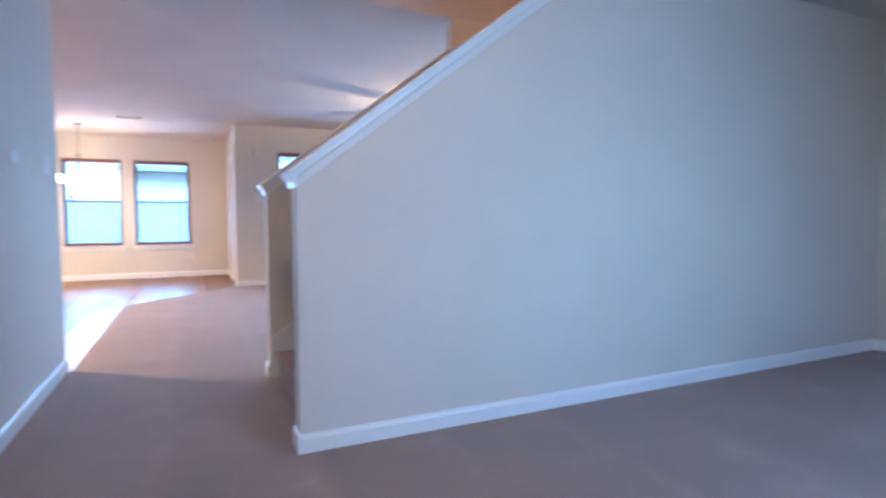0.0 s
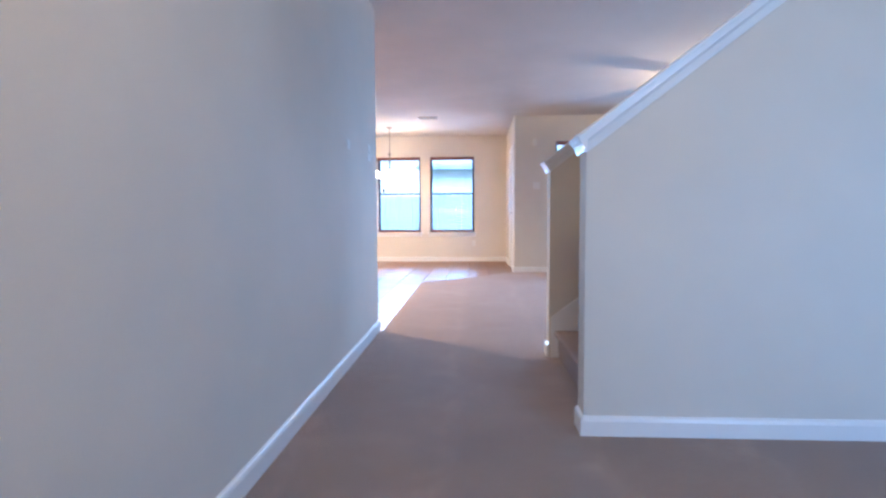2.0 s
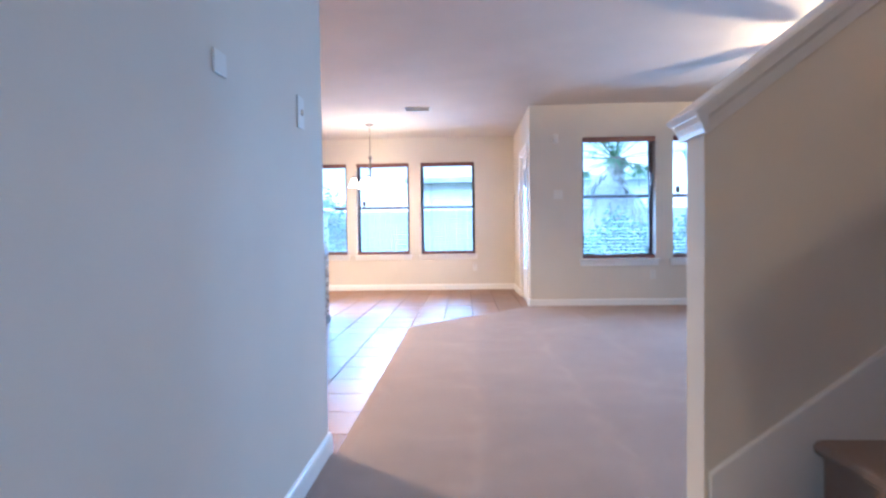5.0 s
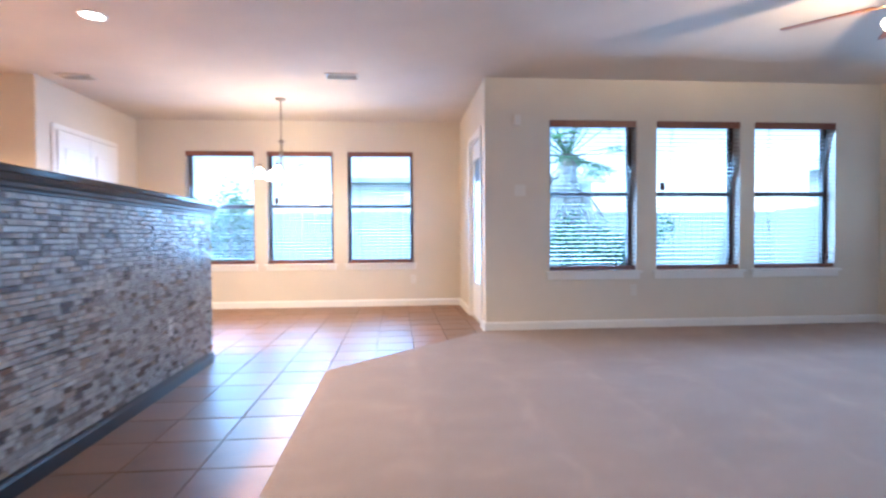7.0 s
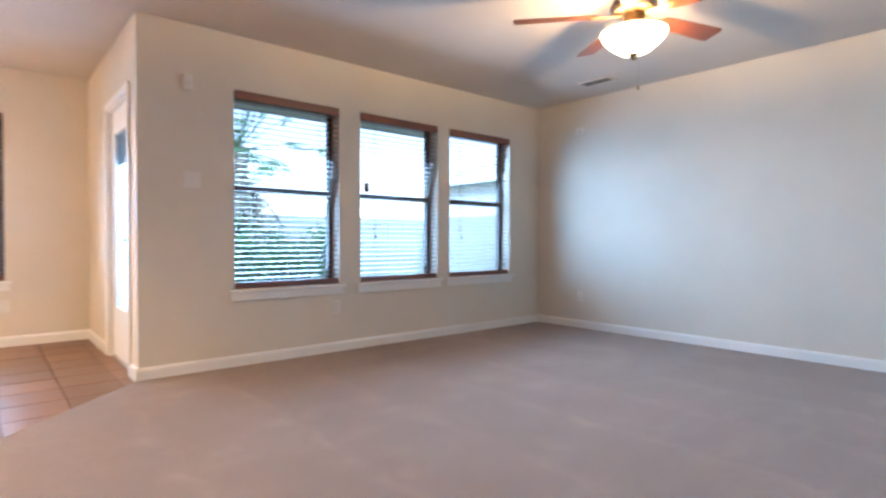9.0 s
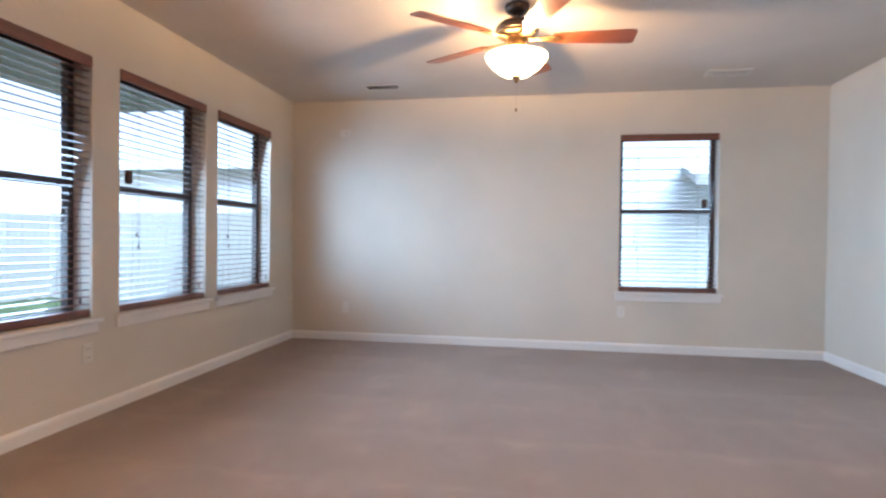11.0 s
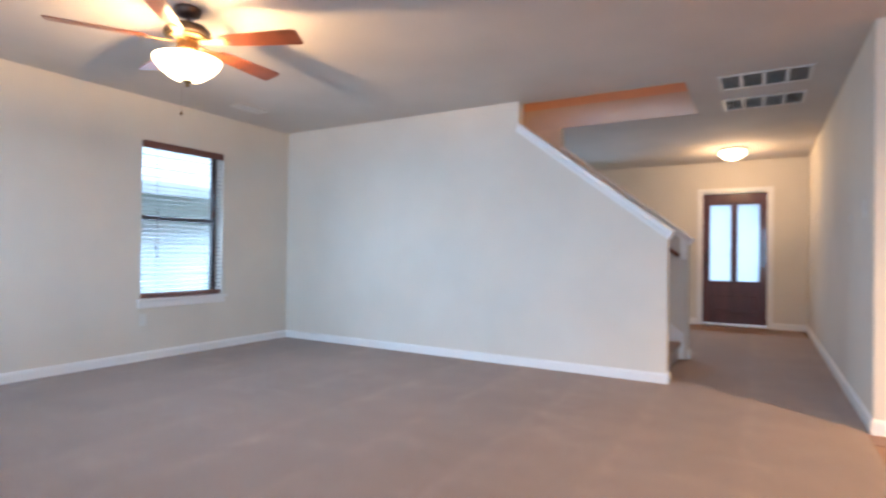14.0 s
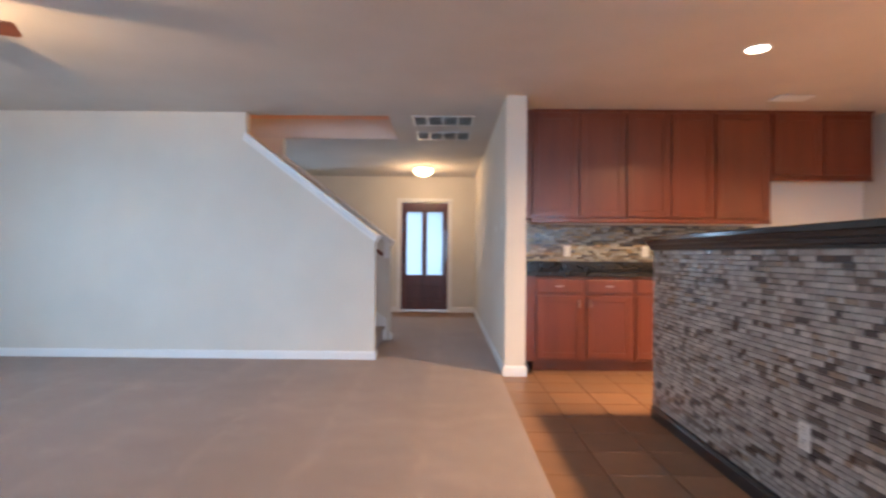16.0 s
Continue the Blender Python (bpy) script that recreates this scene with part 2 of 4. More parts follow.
SPLASH = mosaic_material("backsplash_mosaic_tile", ((0.0, (0.20, 0.15, 0.09)), (0.18, (0.36, 0.32, 0.24)), (0.38, (0.26, 0.25, 0.22)),
                         (0.54, (0.44, 0.40, 0.31)), (0.70, (0.13, 0.095, 0.06)), (0.82, (0.07, 0.065, 0.06)), (0.90, (0.34, 0.23, 0.11))), 0.12)


def thin_glass():
    m = bpy.data.materials.new("window_glass")
    m.use_nodes = True
    nt = m.node_tree
    nt.nodes.clear()
    out, mix = nt.nodes.new("ShaderNodeOutputMaterial"), nt.nodes.new("ShaderNodeMixShader")
    tr, gl = nt.nodes.new("ShaderNodeBsdfTransparent"), nt.nodes.new("ShaderNodeBsdfGlossy")
    gl.inputs["Roughness"].default_value = 0.02
    lw, pw, ml = nt.nodes.new("ShaderNodeLayerWeight"), nt.nodes.new("ShaderNodeMath"), nt.nodes.new("ShaderNodeMath")
    pw.operation, ml.operation = "POWER", "MULTIPLY_ADD"
    pw.inputs[1].default_value, ml.inputs[1].default_value, ml.inputs[2].default_value = 5.0, 0.6, 0.025
    lw.inputs[0].default_value = 0.5
    nt.links.new(lw.outputs["Facing"], pw.inputs[0])
    nt.links.new(pw.outputs[0], ml.inputs[0])
    nt.links.new(ml.outputs[0], mix.inputs[0])
    nt.links.new(tr.outputs[0], mix.inputs[1])
    nt.links.new(gl.outputs[0], mix.inputs[2])
    nt.links.new(mix.outputs[0], out.inputs[0])
    return m


def frosted_glass(name, clear=0.0):
    m = bpy.data.materials.new(name)
    m.use_nodes = True
    nt = m.node_tree
    nt.nodes.clear()
    out, mix = nt.nodes.new("ShaderNodeOutputMaterial"), nt.nodes.new("ShaderNodeMixShader")
    tr, gl = nt.nodes.new("ShaderNodeBsdfTranslucent"), nt.nodes.new("ShaderNodeBsdfGlossy")
    tr.inputs[0].default_value = (0.72, 0.74, 0.78, 1)
    gl.inputs["Roughness"].default_value = 0.15
    mix.inputs[0].default_value = 0.06
    nt.links.new(tr.outputs[0], mix.inputs[1])
    nt.links.new(gl.outputs[0], mix.inputs[2])
    last = mix.outputs[0]
    if clear:
        see, both = nt.nodes.new("ShaderNodeBsdfTransparent"), nt.nodes.new("ShaderNodeMixShader")
        both.inputs[0].default_value = clear
        nt.links.new(last, both.inputs[1])
        nt.links.new(see.outputs[0], both.inputs[2])
        last = both.outputs[0]
    nt.links.new(last, out.inputs[0])
    return m


def glowing(name, color, strength, base=(0.85, 0.82, 0.75)):
    m, nt, b = nodes_of(name)
    b.inputs["Base Color"].default_value = (*base, 1)
    b.inputs["Roughness"].default_value = 0.3
    b.inputs["Emission Color"].default_value = (*color, 1)
    b.inputs["Emission Strength"].default_value = strength
    return m


GLASS, FROST, MILKY = thin_glass(), frosted_glass("frosted_door_glass"), frosted_glass("milky_door_glass", 0.15)
BOWL = glowing("lit_alabaster_glass", (1.0, 0.76, 0.40), BOWL_E)
CANLENS = glowing("lit_can_lens", (1.0, 0.84, 0.60), CAN_E)
SHADE = glowing("lit_shade_glass", (1.0, 0.84, 0.58), SHADE_E)


# ---- mesh helpers ----
def part(name, bm, material, parent=None, label=""):
    me = bpy.data.meshes.new(name)
    bm.normal_update()
    bm.to_mesh(me)
    bm.free()
    me.materials.append(material)
    o = new(name, me)
    o.parent = parent
    return tagged(o, label)


def shared(name, me, parent, m=None):
    o = new(name, me)
    o.parent = parent
    if m is not None:
        o.matrix_basis = m
    return o


def empty(name, m=None):
    o = new(name)
    o.empty_display_size = 0.1
    if m is not None:
        o.matrix_basis = m
    return o


def box(x0, x1, y0, y1, z0, z1, bev=0.0, bm=None, seg=1):
    bm = bm or bmesh.new()
    made = bmesh.ops.create_cube(bm, size=1.0, matrix=Matrix.LocRotScale(((x0 + x1) / 2, (y0 + y1) / 2, (z0 + z1) / 2), None, (x1 - x0, y1 - y0, z1 - z0)))
    if bev:
        edges = {e for v in made["verts"] for e in v.link_edges}
        bmesh.ops.bevel(bm, geom=list(edges), offset=bev, segments=seg, affect="EDGES", profile=0.5)
    return bm


def rod(bm, p0, p1, r0, r1=None, seg=12):
    p0, p1 = Vector(p0), Vector(p1)
    d = p1 - p0
    m = Matrix.Translation((p0 + p1) / 2) @ d.to_track_quat("Z", "Y").to_matrix().to_4x4()
    bmesh.ops.create_cone(bm, cap_ends=True, segments=seg, radius1=r0, radius2=r0 if r1 is None else r1, depth=d.length, matrix=m)
    return bm


def lathe(profile, seg=32, m=None, bm=None):
    """A turned body from (radius, z) pairs."""
    bm = bm or bmesh.new()
    rings = []
    for r, z in profile:
        rings.append([bm.verts.new((m or Matrix()) @ Vector((max(r, 1e-4) * math.cos(a), max(r, 1e-4) * math.sin(a), z)))
                      for a in (2 * math.pi * k / seg for k in range(seg))])
    for a, b in zip(rings, rings[1:]):
        for k in range(seg):
            f = bm.faces.new((a[k], a[(k + 1) % seg], b[(k + 1) % seg], b[k]))
            f.smooth = True
    bmesh.ops.recalc_face_normals(bm, faces=bm.faces)
    return bm


def prism(poly, axis, a0, a1, bm=None):
    """Extrudes a polygon along an axis: "x" (poly in y, z), "y" (x, z) or "z" (x, y)."""
    bm = bm or bmesh.new()

    def at(p, a):
        return {"x": (a, p[0], p[1]), "y": (p[0], a, p[1]), "z": (p[0], p[1], a)}[axis]

    lo, hi = [bm.verts.new(at(p, a0)) for p in poly], [bm.verts.new(at(p, a1)) for p in poly]
    bm.faces.new(lo)
    bm.faces.new(hi[::-1])
    n = len(poly)
    for k in range(n):
        bm.faces.new((lo[k], hi[k], hi[(k + 1) % n], lo[(k + 1) % n]))
    bmesh.ops.recalc_face_normals(bm, faces=bm.faces)
    return bm


def wall(name, axis, a0, a1, b0, b1, z0, z1, openings=(), label="plain beige painted wall", material=None):
    """A thick wall along x or y, one connected mesh, with openings (from, to, sill, head) that go through it."""
    bm, corners = bmesh.new(), {}
    cuts = sorted({a0, a1, *(c for o in openings for c in o[:2])})
    tops = sorted({z0, z1, *(min(max(c, z0), z1) for o in openings for c in o[2:])})

    def corner(a, b, z):
        key = (a, b, z)
        if key not in corners:
            corners[key] = bm.verts.new((a, b, z) if axis == "x" else (b, a, z))
        return corners[key]

    def filled(i, k):
        if not (0 <= i < len(cuts) - 1 and 0 <= k < len(tops) - 1):
            return False
        a, z = (cuts[i] + cuts[i + 1]) / 2, (tops[k] + tops[k + 1]) / 2
        return not any(o[0] < a < o[1] and o[2] < z < o[3] for o in openings)

    for i in range(len(cuts) - 1):
        for k in range(len(tops) - 1):
            if not filled(i, k):
                continue
            a, c, z, y = cuts[i], cuts[i + 1], tops[k], tops[k + 1]
            for b in (b0, b1):
                bm.faces.new([corner(a, b, z), corner(c, b, z), corner(c, b, y), corner(a, b, y)])
            for di, dk, p, q in ((-1, 0, (a, z), (a, y)), (1, 0, (c, z), (c, y)), (0, -1, (a, z), (c, z)), (0, 1, (a, y), (c, y))):
                if not filled(i + di, k + dk):
                    bm.faces.new([corner(p[0], b0, p[1]), corner(q[0], b0, q[1]), corner(q[0], b1, q[1]), corner(p[0], b1, p[1])])
    bmesh.ops.recalc_face_normals(bm, faces=bm.faces)
    return tagged(part(name, bm, material or WALL), label, "wall", kind="structure")


def baseboard(p0, p1, nx, ny, h=0.096):
    """A baseboard with a rounded top along a wall's face; n points into the room."""
    p0, p1 = Vector((*p0, 0)), Vector((*p1, 0))
    d = (p1 - p0).normalized()
    n = Vector((nx, ny, 0))
    prof = [(0.0, 0.0), (0.016, 0.0), (0.016, h - 0.022), (0.012, h - 0.010), (0.006, h - 0.003), (0.0, h)]
    bm = bmesh.new()
    rows = [[bm.verts.new(p + n * a + Vector((0, 0, b))) for a, b in prof] for p in (p0, p1)]
    bm.faces.new(rows[0])
    bm.faces.new(rows[1][::-1])
    k = len(prof)
    for i in range(k):
        bm.faces.new((rows[0][i], rows[1][i], rows[1][(i + 1) % k], rows[0][(i + 1) % k]))
    bmesh.ops.recalc_face_normals(bm, faces=bm.faces)
    return tagged(part("baseboard", bm, TRIM), "white painted baseboard along the wall", "baseboard", kind="structure")


# ---- plan ----
H = 2.60
XE, XW, YN, YS = 5.44, -0.386, 9.64, -0.42     # living east, hall wall, living north, front wall
XN, YD, XDW = 1.08, 11.838, -3.34                # nook wall, dining north, dining west
XK, YK = -4.29, 4.165                           # kitchen west and south walls
YE, YP = 4.948, 9.79                             # end of the hall wall, pantry wall
SX, SN, S0, S1, N0, N1 = 0.878, 0.908, 2.865, 2.995, 4.165, 4.285   # ends and faces of the stair walls
T = 0.20
DIN_WIN = ((-2.70, -1.785), (-1.615, -0.705), (-0.510, 0.415))
LIV_WIN = ((1.755, 2.688), (2.905, 3.832), (3.995, 4.92))
SIDE_WIN = (5.245, 6.172)
FRONT_WIN = ((2.35, 3.25),)
ZS, ZH, ZHD = 0.614, 2.178, 2.178
DOOR_X, DOOR_H = (0.11, 1.05), 2.12
PAT_Y, PAT_H = (9.90, 10.76), 2.10

wall("wall_north_living", "x", XN, XE + T, YN, YN + T, 0, H, [(*w, ZS, ZH) for w in LIV_WIN])
wall("wall_north_dining", "x", XDW - T, XN + T, YD, YD + T, 0, H, [(*w, ZS, ZHD) for w in DIN_WIN])
wall("wall_nook", "y", YN + T, YD, XN, XN + T, 0, H, [(*PAT_Y, 0, PAT_H)])
wall("wall_east", "y", YS, YN, XE, XE + T, 0, H, [(*SIDE_WIN, ZS, ZH)])
wall("wall_south", "x", XW - 0.18, XE + T, YS - T, YS, 0, H, [(*DOOR_X, 0, DOOR_H)] + [(*w, ZS, ZH) for w in FRONT_WIN])
wall("wall_hall", "y", YS, YE, XW - 0.19, XW, 0, H)
wall("wall_kitchen_south", "x", XK - T, XW - 0.19, YK - T, YK, 0, H)
wall("wall_kitchen_west", "y", YK, YP, XK - T, XK, 0, H)
wall("wall_pantry", "x", XK - T, XDW, YP, YP + 0.14, 0, H)
wall("wall_dining_west", "y", YP + 0.14, YD, XDW - T, XDW, 0, H)

# stair walls with a sloping top
SLOPE, CAPZ, FULLX = 0.760, 1.290, 2.283


def stair_wall(name, y0, y1, sx):
    top = CAPZ + SLOPE * (FULLX - SX)
    bm = prism([(sx, 0), (XE, 0), (XE, H), (FULLX, H), (FULLX, top), (sx, CAPZ + SLOPE * (sx - SX))], "y", y0, y1)
    return tagged(part(name, bm, WALL), "beige painted stair wall with a sloping top", "wall", kind="structure")


stair_wall("wall_stair_south", S0, S1, SX)
stair_wall("wall_stair_north", N0, N1, SN)

# ceilings
bm = box(XK - T, XE + T, N0, YD + T, H, H + 0.25)
tagged(part("ceiling", bm, CEIL), "off-white textured ceiling", "ceiling", kind="structure")
bm = box(XK - T, XE + T, YS - T, S1, H, H + 0.25)
tagged(part("ceiling", bm, CEIL), "off-white textured ceiling over the entry", "ceiling", kind="structure")
bm = box(XK - T, 0.80, S1, N0, H, H + 0.25)
tagged(part("ceiling", bm, CEIL), "off-white textured ceiling over the hall", "ceiling", kind="structure")
# the stairwell above
wall("wall_stairwell_south", "x", 0.66, XE + T, S0, S1, H + 0.25, 5.2, label="peach painted stairwell wall", material=PEACH)
wall("wall_stairwell_north", "x", 0.66, XE + T, N0, N1, H + 0.25, 5.2, label="peach painted stairwell wall", material=PEACH)
wall("wall_stairwell_west", "y", S1, N0, 0.66, 0.80, H + 0.25, 5.2, label="peach painted stairwell wall", material=PEACH)
wall("wall_stairwell_east", "y", S1, N0, XE, XE + T, H, 5.2, label="peach painted stairwell wall", material=PEACH)
bm = box(0.66, XE + T, S0, N1, 5.2, 5.3)
tagged(part("ceiling", bm, CEIL), "off-white ceiling over the stairwell", "ceiling", kind="structure")

# floors
bm = box(XK - T, XE + T, YS - T, YD + T, -0.20, -0.012)
tagged(part("floor", bm, GROUT), "grout bed under the brown floor tiles", "floor", kind="structure")
CARPET_EDGE = -0.352
bm = prism([(CARPET_EDGE, YE - 0.02), (CARPET_EDGE, 8.14), (XN - 0.005, YN), (XE, YN), (XE, YS), (1.40, YS), (1.40, 0.46), (XW, 0.46), (XW, YE - 0.02)], "z", -0.012, 0.010)
bmesh.ops.bevel(bm, geom=[e for e in bm.edges if all(v.co.z > 0 for v in e.verts)], offset=0.006, segments=2, affect="EDGES")
tagged(part("carpet", bm, CARPET), "beige cut-pile wall-to-wall carpet", "carpet", kind="structure")

# baseboards
for a, b, nx, ny in (
    ((XN + 0.016, YN), (XE, YN), 0, -1), ((XE, YN), (XE, N1), -1, 0), ((XE, N1), (SN - 0.016, N1), 0, 1),
    ((SN, N1 + 0.016), (SN, N0), -1, 0), ((SX, S1), (SX, S0 - 0.016), -1, 0), ((SX, S0), (XE, S0), 0, -1), ((XE, S0), (XE, YS), -1, 0),
    ((XE, YS), (DOOR_X[1] + 0.06, YS), 0, 1), ((DOOR_X[0] - 0.06, YS), (XW, YS), 0, 1), ((XW, YS), (XW, YE + 0.016), 1, 0), ((XW, YE), (XW - 0.206, YE), 0, 1),
    ((XDW, YD), (XN, YD), 0, -1), ((XN, YD), (XN, PAT_Y[1] + 0.07), -1, 0), ((XN, PAT_Y[0] - 0.07), (XN, YN), -1, 0),
    ((XN - 0.016, YN), (XN + 0.02, YN), 0, -1), ((XDW, YP + 0.14), (XDW, YD), 1, 0),
):
    baseboard(a, b, nx, ny)


# ---- windows and blinds ----
def window(index, m, w, h):
    """A dark-framed sash window in its opening. Local: x across, y outwards from the room's face, z up from the sill."""
    e = empty(f"window_{index}", m)
    tagged(e, "single-hung window with a dark bronze frame and white sill", "window", kind="structure")
    y0, y1 = 0.125, 0.178
    f = 0.045
    bm = box(-w / 2, -w / 2 + f, y0, y1, 0, h, 0.004)
    box(w / 2 - f, w / 2, y0, y1, 0, h, 0.004, bm)
    box(-w / 2 + f, w / 2 - f, y0, y1, h - f, h, 0.004, bm)
    box(-w / 2 + f, w / 2 - f, y0, y1, 0, f, 0.004, bm)
    part("window_frame", bm, BRONZE, e)
    zm = h * 0.515
    part("meeting_rail", box(-w / 2 + f, w / 2 - f, y0 - 0.012, y1 - 0.008, zm - 0.026, zm + 0.026, 0.005), BRONZE, e)
    for name, z0, z1, yy in (("pane", f, zm - 0.024, y0 + 0.014), ("pane", zm + 0.024, h - f, y0 + 0.034)):
        p = part(name, box(-w / 2 + f - 0.004, w / 2 - f + 0.004, yy, yy + 0.004, z0, z1), GLASS, e)
        p.visible_shadow = False
    bm = box(-w / 2 - 0.045, w / 2 + 0.045, -0.045, -0.001, -0.030, -0.004, 0.006, None, 2)
    box(-w / 2 + 0.001, w / 2 - 0.001, -0.001, y0, -0.016, -0.004, 0, bm)
    part("window_sill", bm, TRIM, e)
    part("apron", box(-w / 2 - 0.03, w / 2 + 0.03, -0.019, -0.001, -0.092, -0.031, 0.006, None, 2), TRIM, e)
    return e


def blind(m, w, h, tilt=4.0, knot=None, label="open dark walnut wooden slat blind in the window"):
    e = empty("window_blind", m)
    tagged(e, label, "blind", "wooden window blinds")
    bw = w - 0.014
    part("valance", box(-bw / 2, bw / 2, -0.010, 0.004, h - 0.072, h - 0.003, 0.003), BLIND, e)
    part("headrail", box(-bw / 2 + 0.004, bw / 2 - 0.004, 0.006, 0.062, h - 0.050, h - 0.004, 0.002), BRONZE, e)
    part("bottom_rail", box(-bw / 2, bw / 2, 0.006, 0.060, 0.004, 0.050, 0.005), BLIND, e)
    pitch, first, last = 0.0435, 0.082, h - 0.088
    n = int((last - first) / pitch)
    bm = bmesh.new()
    prof = [(-0.0235, -0.0004), (-0.012, 0.0010), (0.012, 0.0012), (0.0235, -0.0004), (0.0235, -0.0030), (-0.0235, -0.0030)]
    prism(prof, "x", -bw / 2, bw / 2, bm)
    me = bpy.data.meshes.new("slat")
    bm.to_mesh(me)
    bm.free()
    me.materials.append(BLIND)
    for k in range(n + 1):
        shared("slat", me, e, pose(0, 0.033, first + k * (last - first) / n, tilt + random.uniform(-1.2, 1.2), random.uniform(-0.08, 0.08), 0))
    for sx in (-0.30, 0.30):
        bm = bmesh.new()
        for yy in (0.0065, 0.0595):
            rod(bm, (sx * w, yy, 0.03), (sx * w, yy, h - 0.05), 0.0011, seg=5)
        part("ladder_cord", bm, CORD, e)
    for sx, z0 in ((-0.345, 0.52), (0.40, 0.13), (-0.325, 0.44)):
        bm = rod(bmesh.new(), (sx * w, -0.006, z0), (sx * w, -0.006, h - 0.07), 0.0010, seg=5)
        rod(bm, (sx * w, -0.006, z0 - 0.035), (sx * w, -0.006, z0), 0.008, 0.004, 8)
        part("pull_cord", bm, CORD, e)
    if knot is not None:
        bm = box(knot - 0.026, knot + 0.026, -0.030, -0.007, 0.83, 0.92, 0.010, None, 2)
        part("cord_bundle", bm, CORD, e, "dark gathered bundle of blind cord")
    return e


count = 0
for a, b in DIN_WIN:
    count += 1
    m = pose((a + b) / 2, YD, ZS)
    window(count, m, b - a, ZHD - ZS)
    blind(m, b - a, ZHD - ZS, knot=-0.32 if count == 2 else None)
for a, b in LIV_WIN:
    count += 1
    m = pose((a + b) / 2, YN, ZS)
    window(count, m, b - a, ZH - ZS)
    blind(m, b - a, ZH - ZS, knot=-0.41 if count == 5 else None)
count += 1
m = pose(XE, sum(SIDE_WIN) / 2, ZS, 0, 0, -90)
window(count, m, SIDE_WIN[1] - SIDE_WIN[0], ZH - ZS)
blind(m, SIDE_WIN[1] - SIDE_WIN[0], ZH - ZS, knot=0.325)
for a, b in FRONT_WIN:
    count += 1
    window(count, pose((a + b) / 2, YS, ZS, 0, 0, 180), b - a, ZH - ZS)


# ---- doors ----
def casing(name, axis, a0, a1, face, out, h, wide=0.058):
    """White casing round a door opening on one wall face; out is +1 or -1 along the other axis."""
    bm = bmesh.new()
    f0, f1 = sorted((face + out * 0.001, face + out * 0.018))
    for s0, s1, z0, z1 in ((a0 - wide, a0 - 0.004, 0, h + wide), (a1 + 0.004, a1 + wide, 0, h + wide), (a0 - 0.004, a1 + 0.004, h + 0.004, h + wide)):
        if axis == "x":
            box(s0, s1, f0, f1, z0, z1, 0.005, bm, 2)
        else:
            box(f0, f1, s0, s1, z0, z1, 0.005, bm, 2)
    return tagged(part(name, bm, TRIM), "white painted door casing", "trim", kind="structure")


def front_door():
    x0, x1 = DOOR_X[0] + 0.022, DOOR_X[1] - 0.022
    e = empty("door_1", pose(0, YS - 0.045, 0))
    tagged(e, "closed dark red mahogany front door with two tall frosted panes", "door", kind="structure")
    z0, z1, mid = 0.035, DOOR_H - 0.022, (x0 + x1) / 2
    l0, l1 = 0.70, 1.93
    bm = box(x0, x0 + 0.095, -0.045, 0, z0, z1, 0.003)
    box(x1 - 0.095, x1, -0.045, 0, z0, z1, 0.003, bm)
    for a, b in ((l1, z1), (0.52, l0), (z0, 0.20)):
        box(x0 + 0.095, x1 - 0.095, -0.045, 0, a, b, 0.003, bm)
    box(mid - 0.036, mid + 0.036, -0.045, 0, l0, l1, 0.003, bm)
    part("door_frame_panel", bm, DOORWOOD, e)
    bm = box(x0 + 0.095, x1 - 0.095, -0.034, -0.014, 0.20, 0.52)
    box(x0 + 0.14, x1 - 0.14, -0.030, -0.003, 0.245, 0.475, 0.010, bm)
    part("lower_panel", bm, DOORWOOD, e)
    for a, b in ((x0 + 0.095, mid - 0.036), (mid + 0.036, x1 - 0.095)):
        g = part("pane", box(a - 0.004, b + 0.004, -0.026, -0.020, l0 - 0.004, l1 + 0.004), FROST, e, "frosted glass pane")
        bm = bmesh.new()
        for k in (1, 2):
            zz = l0 + (l1 - l0) * k / 3
            box(a, b, -0.019, -0.016, zz - 0.002, zz + 0.002, 0, bm)
        part("came", bm, CHROME, e)
        bm = box(a, a + 0.010, -0.018, 0.004, l0, l1, 0.003)
        box(b - 0.010, b, -0.018, 0.004, l0, l1, 0.003, bm)
        box(a + 0.010, b - 0.010, -0.018, 0.004, l0, l0 + 0.010, 0.003, bm)
        box(a + 0.010, b - 0.010, -0.018, 0.004, l1 - 0.010, l1, 0.003, bm)
        part("glazing_bead", bm, DOORWOOD, e)
    hx = x1 - 0.055
    bm = lathe([(0.0, 0.0), (0.028, 0.0), (0.028, 0.006), (0.012, 0.010), (0.010, 0.030), (0.024, 0.040), (0.027, 0.055), (0.018, 0.066), (0.0, 0.068)], 20, pose(hx, 0, 0.98, -90))
    part("door_knob", bm, DARKMETAL, e, "dark bronze door knob")
    part("deadbolt", lathe([(0.0, 0.0), (0.028, 0.0), (0.026, 0.010), (0.0, 0.012)], 20, pose(hx, 0, 1.13, -90)), DARKMETAL, e)
    bm = box(DOOR_X[0], x0, -0.06, 0.045, 0, DOOR_H)
    box(x1, DOOR_X[1], -0.06, 0.045, 0, DOOR_H, 0, bm)
    box(x0, x1, -0.06, 0.045, z1 + 0.003, DOOR_H, 0, bm)
    part("jamb", bm, TRIM, e)
    part("threshold", box(x0, x1, -0.09, 0.075, 0.001, 0.030, 0.006), CHROME, e, "pale metal threshold")


front_door()
casing("trim", "x", *DOOR_X, YS, 1, DOOR_H)


